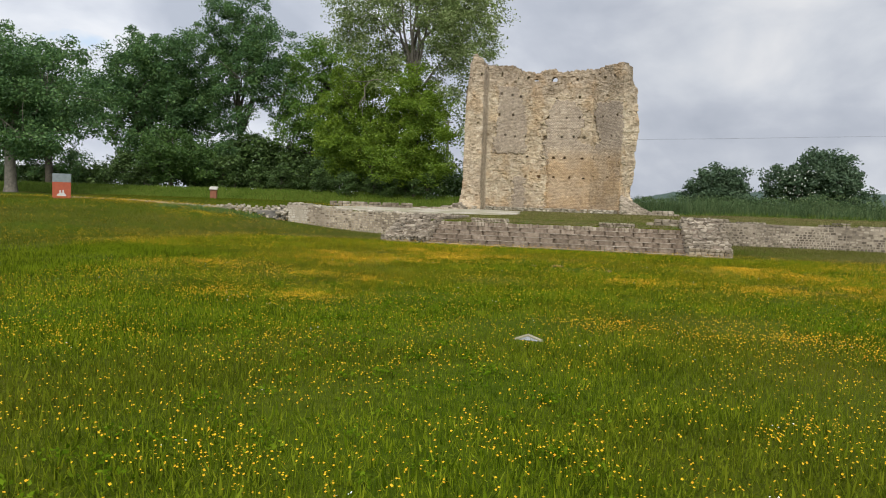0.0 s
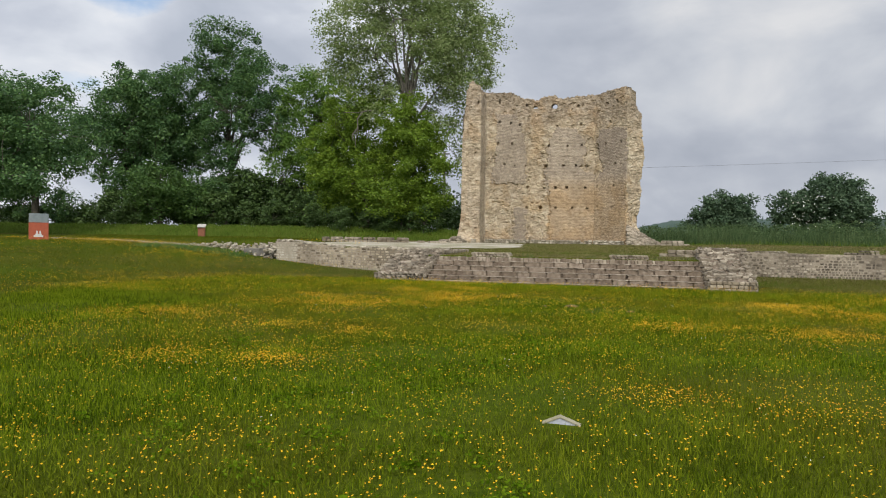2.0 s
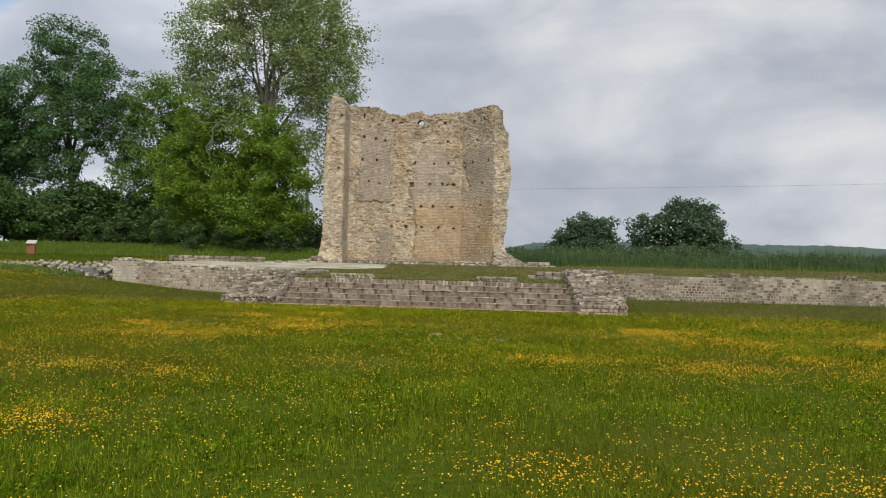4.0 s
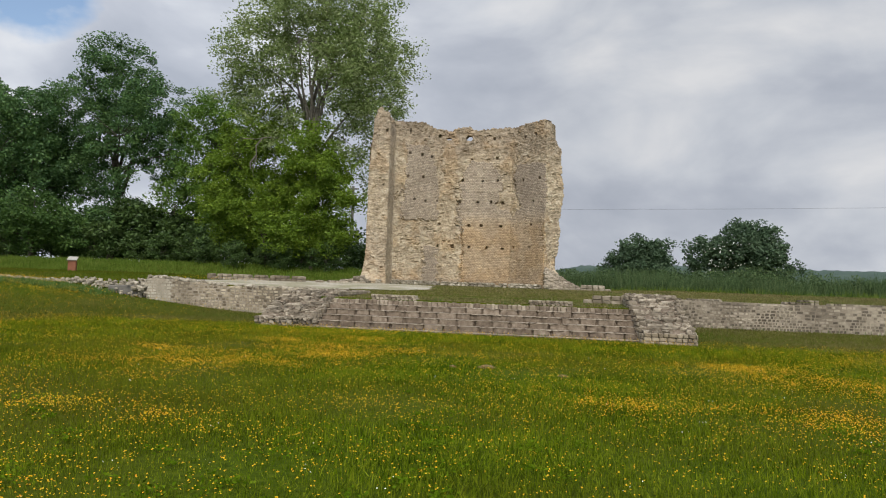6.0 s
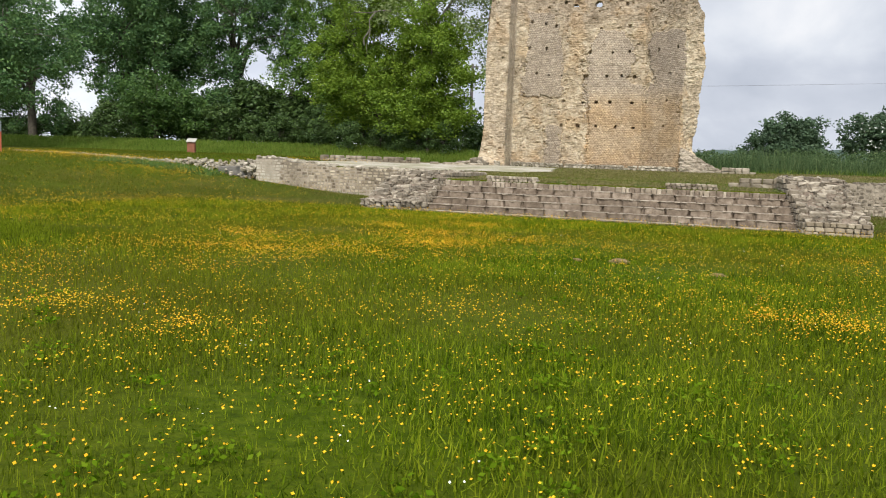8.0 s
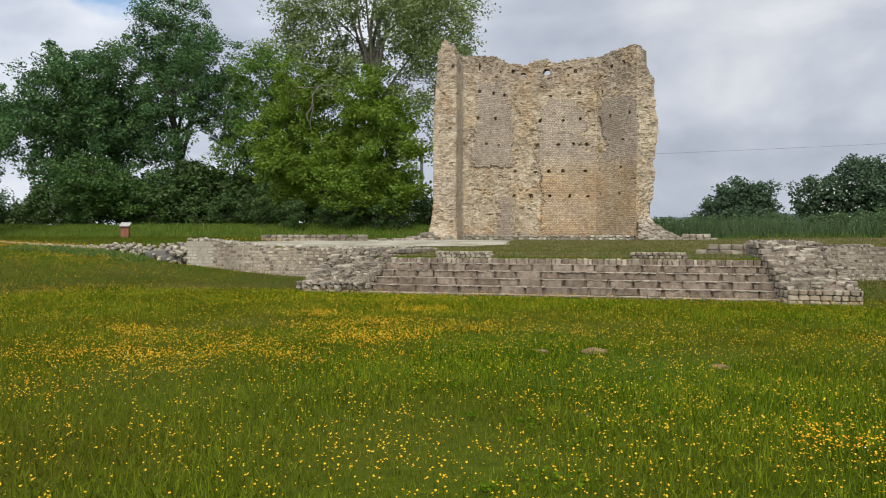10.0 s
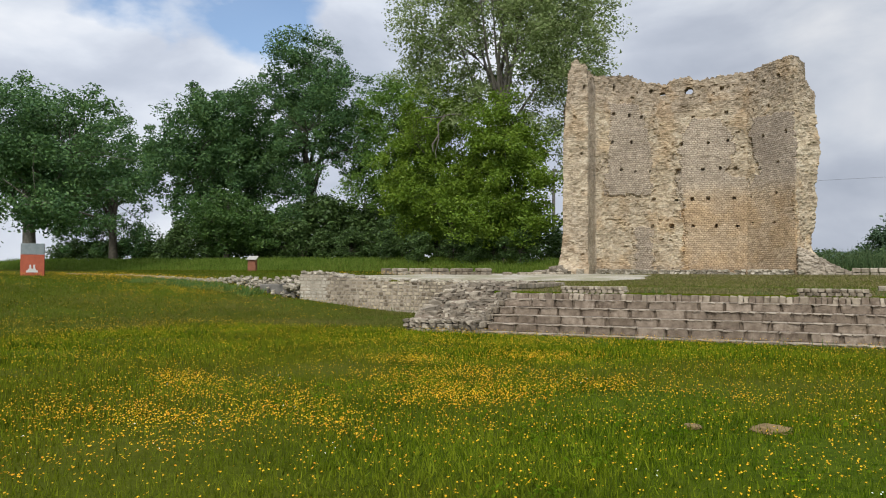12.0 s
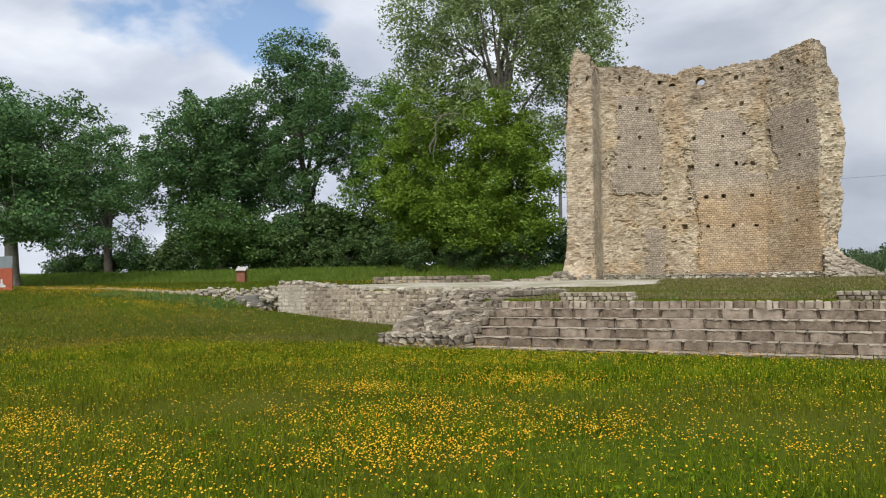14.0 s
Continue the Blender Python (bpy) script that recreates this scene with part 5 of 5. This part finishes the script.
def blades(name, boxes, length, width, mat, label, seed, lean=0.45, keep=None, two=False, clear=True, spill=0.0, swell=0.0):
    gen = np.random.default_rng(seed)
    p = open_ground(scatter(gen, boxes)) if clear else scatter(gen, boxes)
    if spill:
        p = open_ground(p + gen.normal(0, spill, p.shape))
    if keep is not None:
        p = p[keep(p, gen)]
    n = len(p)
    z = ground_height(p[:, 0], p[:, 1])
    tuft = clumpiness(p[:, 0], p[:, 1], 0.35, seed + 5) * 0.5 + 0.75
    L = gen.uniform(length[0], length[1], n) * tuft
    if swell:
        L = L * (1 - swell + 2 * swell * np.clip(clumpiness(p[:, 0], p[:, 1], 1.6, seed + 9), 0, 1))
    W = gen.uniform(width[0], width[1], n)
    ang, turn = gen.uniform(0, 2 * math.pi, n), gen.uniform(0, 2 * math.pi, n)
    ln = np.abs(gen.normal(0, lean, n))
    side = np.stack([np.cos(turn) * W / 2, np.sin(turn) * W / 2, np.zeros(n)], -1)
    base = np.stack([p[:, 0], p[:, 1], z - 0.01], -1)
    tip = base + np.stack([np.cos(ang) * np.sin(ln) * L, np.sin(ang) * np.sin(ln) * L, np.cos(ln) * L], -1)
    if two:
        mid = base * 0.45 + tip * 0.55 + np.array([0, 0, 0.12]) * L[:, None]
        v = np.stack([base - side, base + side, mid + side * 0.7, tip, mid - side * 0.7], 1).reshape(-1, 3)
        f = np.arange(n * 5).reshape(-1, 5)
    else:
        v = np.stack([base - side, base + side, tip], 1).reshape(-1, 3)
        f = np.arange(n * 3).reshape(-1, 3)
    ob = new(name, mesh_of(name, v, f, mat))
    return tagged(ob, label, "grass", kind="stuff")


blades("meadow_grass", [(-8, 5, 3.2, 9, 1900), (-8.5, 4, 9, 20, 1600), (-10, 3, 20, 25, 1300)], (0.045, 0.11), (0.005, 0.013), M_BLADE, "short green meadow grass, thick and uneven", 61, 0.7, spill=0.7)
blades("meadow_grass", [(-16, -8, 5, 20, 520), (3.5, 10, 5, 20, 420), (-17, -10, 18, 30, 650), (-10, 4, 25, 28, 850), (3, 10, 18, 30, 320)], (0.06, 0.14), (0.010, 0.019), M_BLADE, "green meadow grass further from the walk", 62, spill=0.5)
blades("meadow_grass", [(-14, 4, 27.6, 30.3, 950)], (0.035, 0.085), (0.010, 0.019), M_BLADE, "shorter green grass before the steps", 76, 0.7, spill=0.3)
blades("meadow_grass", [(-40, -17, 16, 33, 160), (-40, -20, 33, 36, 110), (-40, -18.9, 36, 51, 110), (10, 24, 12, 30, 130)], (0.05, 0.11), (0.016, 0.035), M_OLIVE, "olive meadow grass on the rise", 63)
blades("meadow_grass", [(-20, -11.6, 31.0, 36.1, 480), (1.4, 24, 29.5, 36.1, 430), (-30, -14, 26.5, 33.0, 170)], (0.04, 0.09), (0.016, 0.035), M_DULL, "dull olive grass below the retaining walls", 73, 0.9, spill=0.4)
blades("meadow_grass", [(-30, -14, -9, 18, 70), (9, 26, -9, 14, 60), (-14, 9, -9, 4.5, 100)], (0.07, 0.15), (0.014, 0.03), M_BLADE, "green meadow grass at the edge of the field", 70, spill=1.5)
blades("podium_grass", [(-11, 24, 32.2, 51.5, 240), (-11, 0, 32.15, 33.2, 500), (-19, -11, 36.8, 51.5, 260)], (0.03, 0.07), (0.02, 0.045), M_DRY, "short dry olive grass on the podium", 67, 0.7,
       keep=lambda p, g: ~gravel_shape(p[:, 0], p[:, 1]) & ~((p[:, 0] > -14) & (p[:, 0] < -2.5) & (p[:, 1] > 46.4)))
blades("tall_grass", [(-3.5, 45, 52.6, 58, 110), (-3.5, 45, 51.6, 53.0, 120)], (0.30, 1.10), (0.018, 0.045), M_RANK, "tall unmown grass and weeds in a thick band", 64, 0.5, swell=0.5)


def rank_weeds():
    """Leafy weeds heaped among the tall grass, higher here and lower there."""
    gen = np.random.default_rng(83)
    p = scatter(gen, [(-3.5, 45, 52.4, 57.5, 5.0)])
    n = len(p)
    crest = np.clip(clumpiness(p[:, 0], p[:, 1] * 0.6, 1.5, 84), 0.05, 1)
    z = ground_height(p[:, 0], p[:, 1]) + gen.uniform(0.1, 1.0, n) * (0.45 + 0.85 * crest)
    v, f = leaf_quads(np.stack([p[:, 0], p[:, 1], z], -1), gen.uniform(0.18, 0.42, n), 38, 0.055, gen)
    ob = new("rank_weeds", mesh_of("rank_weeds", v, f, M_RANK))
    tagged(ob, "dark leafy weeds heaped among the tall grass", "weeds", kind="stuff")


rank_weeds()
blades("tall_grass", [(-60, -14, 50.5, 58, 130)], (0.14, 0.34), (0.02, 0.04), M_BANK, "long grass on the bank below the trees", 65, 0.3)
blades("tall_grass", [(-10.2, -0.3, 29.8, 30.2, 40), (-19, -11.7, 35.8, 36.2, 40), (1.4, 14, 35.9, 36.2, 60)], (0.08, 0.24), (0.010, 0.02), M_TALL, "longer grass along the foot of the masonry", 66, 0.3)


# where the buttercups stand in drifts: x, y, half width
DRIFTS = [(-2.3, 4.2, 0.4), (-0.8, 4.9, 0.4), (0.8, 5.9, 0.5), (-6.3, 7.0, 0.6), (-4.1, 7.7, 0.3), (1.1, 10.0, 0.6), (-1.1, 10.3, 0.35), (-5.4, 11.0, 0.5), (-6.7, 10.9, 0.5), (-5.7, 14.1, 0.3), (-7.1, 14.5, 0.4), (-10.3, 15.5, 0.8),
          (1.3, 16.3, 0.7), (-0.7, 16.8, 0.6), (-7.7, 17.0, 0.3), (3.1, 17.9, 0.5), (-8.2, 18.8, 0.9), (-6.3, 19.4, 0.5), (-7.7, 20.1, 0.6), (2.0, 20.5, 0.8), (-9.5, 20.8, 0.4), (-6.1, 21.2, 0.6), (5.3, 21.2, 0.8), (-6.2, 22.4, 0.9),
          (1.1, 22.3, 0.8), (-3.6, 22.3, 0.3), (-8.2, 23.9, 0.4), (-6.8, 25.2, 0.5), (-22.0, 33.9, 1.8), (-28.7, 38.0, 2.2), (7.6, 23.0, 0.9)]


blades("tall_grass", [(-3.0, 45, 51.3, 52.7, 130)], (0.10, 0.34), (0.02, 0.04), M_BANK, "lighter green grass before the tall weeds", 74, 0.5, swell=0.4)
blades("nettles", [(-26.0, -20.2, 35.0, 36.5, 200)], (0.1, 0.26), (0.03, 0.06), M_TALL, "dark green weeds along the tumbled wall", 68, 0.5)
blades("kerb_weeds", [(-6.6, -6.2, 32.12, 32.3, 500), (-4.3, -3.9, 32.12, 32.3, 500), (-2.0, -1.6, 32.12, 32.3, 400), (-1.0, -0.4, 32.12, 32.3, 500), (-8.9, -8.7, 32.12, 32.3, 400)], (0.06, 0.2), (0.008, 0.018), M_TALL, "small green weeds growing behind the kerb", 69, 0.5, clear=False)


def flowers(name, boxes, size, mat, label, seed, floor, power, height, scale=2.2, drifts=()):
    gen = np.random.default_rng(seed)
    p = open_ground(scatter(gen, boxes))
    dens = clumpiness(p[:, 0], p[:, 1], scale, 77) * 0.65 + clumpiness(p[:, 0], p[:, 1], scale * 0.32, 78) * 0.45
    chance = np.clip((dens - 0.5) * 1.6, 0, 1) ** power * (0.22 if len(drifts) else 1.0)
    broken = clumpiness(p[:, 0], p[:, 1], 0.32, seed + 3) * 0.6 + clumpiness(p[:, 0], p[:, 1], 0.12, seed + 4) * 0.4
    for dx, dy, w in drifts:
        near = ((p[:, 0] - dx) / (w * 1.25)) ** 2 + ((p[:, 1] - dy) / (w * 0.9)) ** 2
        chance = np.maximum(chance, np.exp(-near) * np.clip(3.0 * (broken - 0.36), 0.07, 1) * (0.5 if dy < 9 else 1.0))
    p = p[gen.random(len(p)) < floor + (1 - floor) * chance]
    p = np.repeat(p[gen.random(len(p)) < 0.42], 3, axis=0)
    p = p + gen.normal(0, 0.055, p.shape)
    n = len(p)
    h = gen.uniform(height[0], height[1], n)
    c = np.stack([p[:, 0], p[:, 1], ground_height(p[:, 0], p[:, 1]) + h], -1)
    up = gen.normal(0, 0.35, (n, 3)) + np.array([0, -0.25, 1])
    up /= np.linalg.norm(up, axis=1, keepdims=True)
    a = np.cross(up, np.array([1.0, 0.2, 0]))
    a /= np.linalg.norm(a, axis=1, keepdims=True)
    b = np.cross(up, a)
    s = (size * gen.uniform(0.7, 1.25, n))[:, None]
    ring = [c + (a * math.cos(2 * math.pi * k / 4) + b * math.sin(2 * math.pi * k / 4)) * s * 0.54 + up * s * 0.18 for k in range(4)]
    v = np.stack([c, *ring], 1).reshape(-1, 3)
    k0 = (np.arange(n) * 5)[:, None, None]
    f = (k0 + np.array([[0, 1, 2], [0, 2, 3], [0, 3, 4], [0, 4, 1]])[None]).reshape(-1, 3)
    ob = new(name, mesh_of(name, v, f, mat))
    return tagged(ob, label, "flowers", kind="stuff")


def deep_drifts():
    """Thick drifts where the buttercups crowd together and look nearly orange."""
    wide = [(x, y, 1.35 * w) for x, y, w in DRIFTS if y > 9]
    flowers("buttercups", [(-12, 6, 9, 20, 420), (-12, 7, 20, 27, 430), (-32, -17, 31, 41, 150)], 0.0145, M_DEEP, "deep orange-yellow buttercups crowded in drifts", 88, 0.0, 9.0, (0.07, 0.14), 1.5, wide)


def clover_patches():
    """Low broad-leaved plants in patches among the grass near the walk."""
    gen = np.random.default_rng(91)
    p = open_ground(scatter(gen, [(-8, 5, 3.2, 15, 5), (-8, 3, 15, 24, 2)]))
    p = p[clumpiness(p[:, 0], p[:, 1], 0.9, 92) > 0.52]
    n = len(p)
    c = np.stack([p[:, 0], p[:, 1], ground_height(p[:, 0], p[:, 1]) + 0.055], -1)
    v, f = leaf_quads(c, gen.uniform(0.08, 0.22, n), 34, 0.017, gen, 0.25)
    ob = new("clover", mesh_of("clover", v, f, M_CLOVER))
    tagged(ob, "low dark clover and broad leaves in the grass", "plants", kind="stuff")


clover_patches()
deep_drifts()
flowers("buttercups", [(-11, 6, 3.2, 20, 820), (-18, 7, 20, 30, 900), (6, 20, 8, 30, 260)], 0.0135, M_PETAL, "yellow buttercups in drifts over the meadow", 71, 0.08, 1.5, (0.06, 0.15), 1.5, DRIFTS)
flowers("buttercups", [(-38, -15, 17, 40, 300)], 0.017, M_PETAL, "yellow buttercups over the grassy rise", 75, 0.045, 1.2, (0.11, 0.19), 1.8, DRIFTS)
flowers("daisies", [(-10, 6, 3.2, 24, 2.5)], 0.010, M_DAISY, "small white daisies scattered in the grass", 72, 0.3, 1.0, (0.06, 0.13))
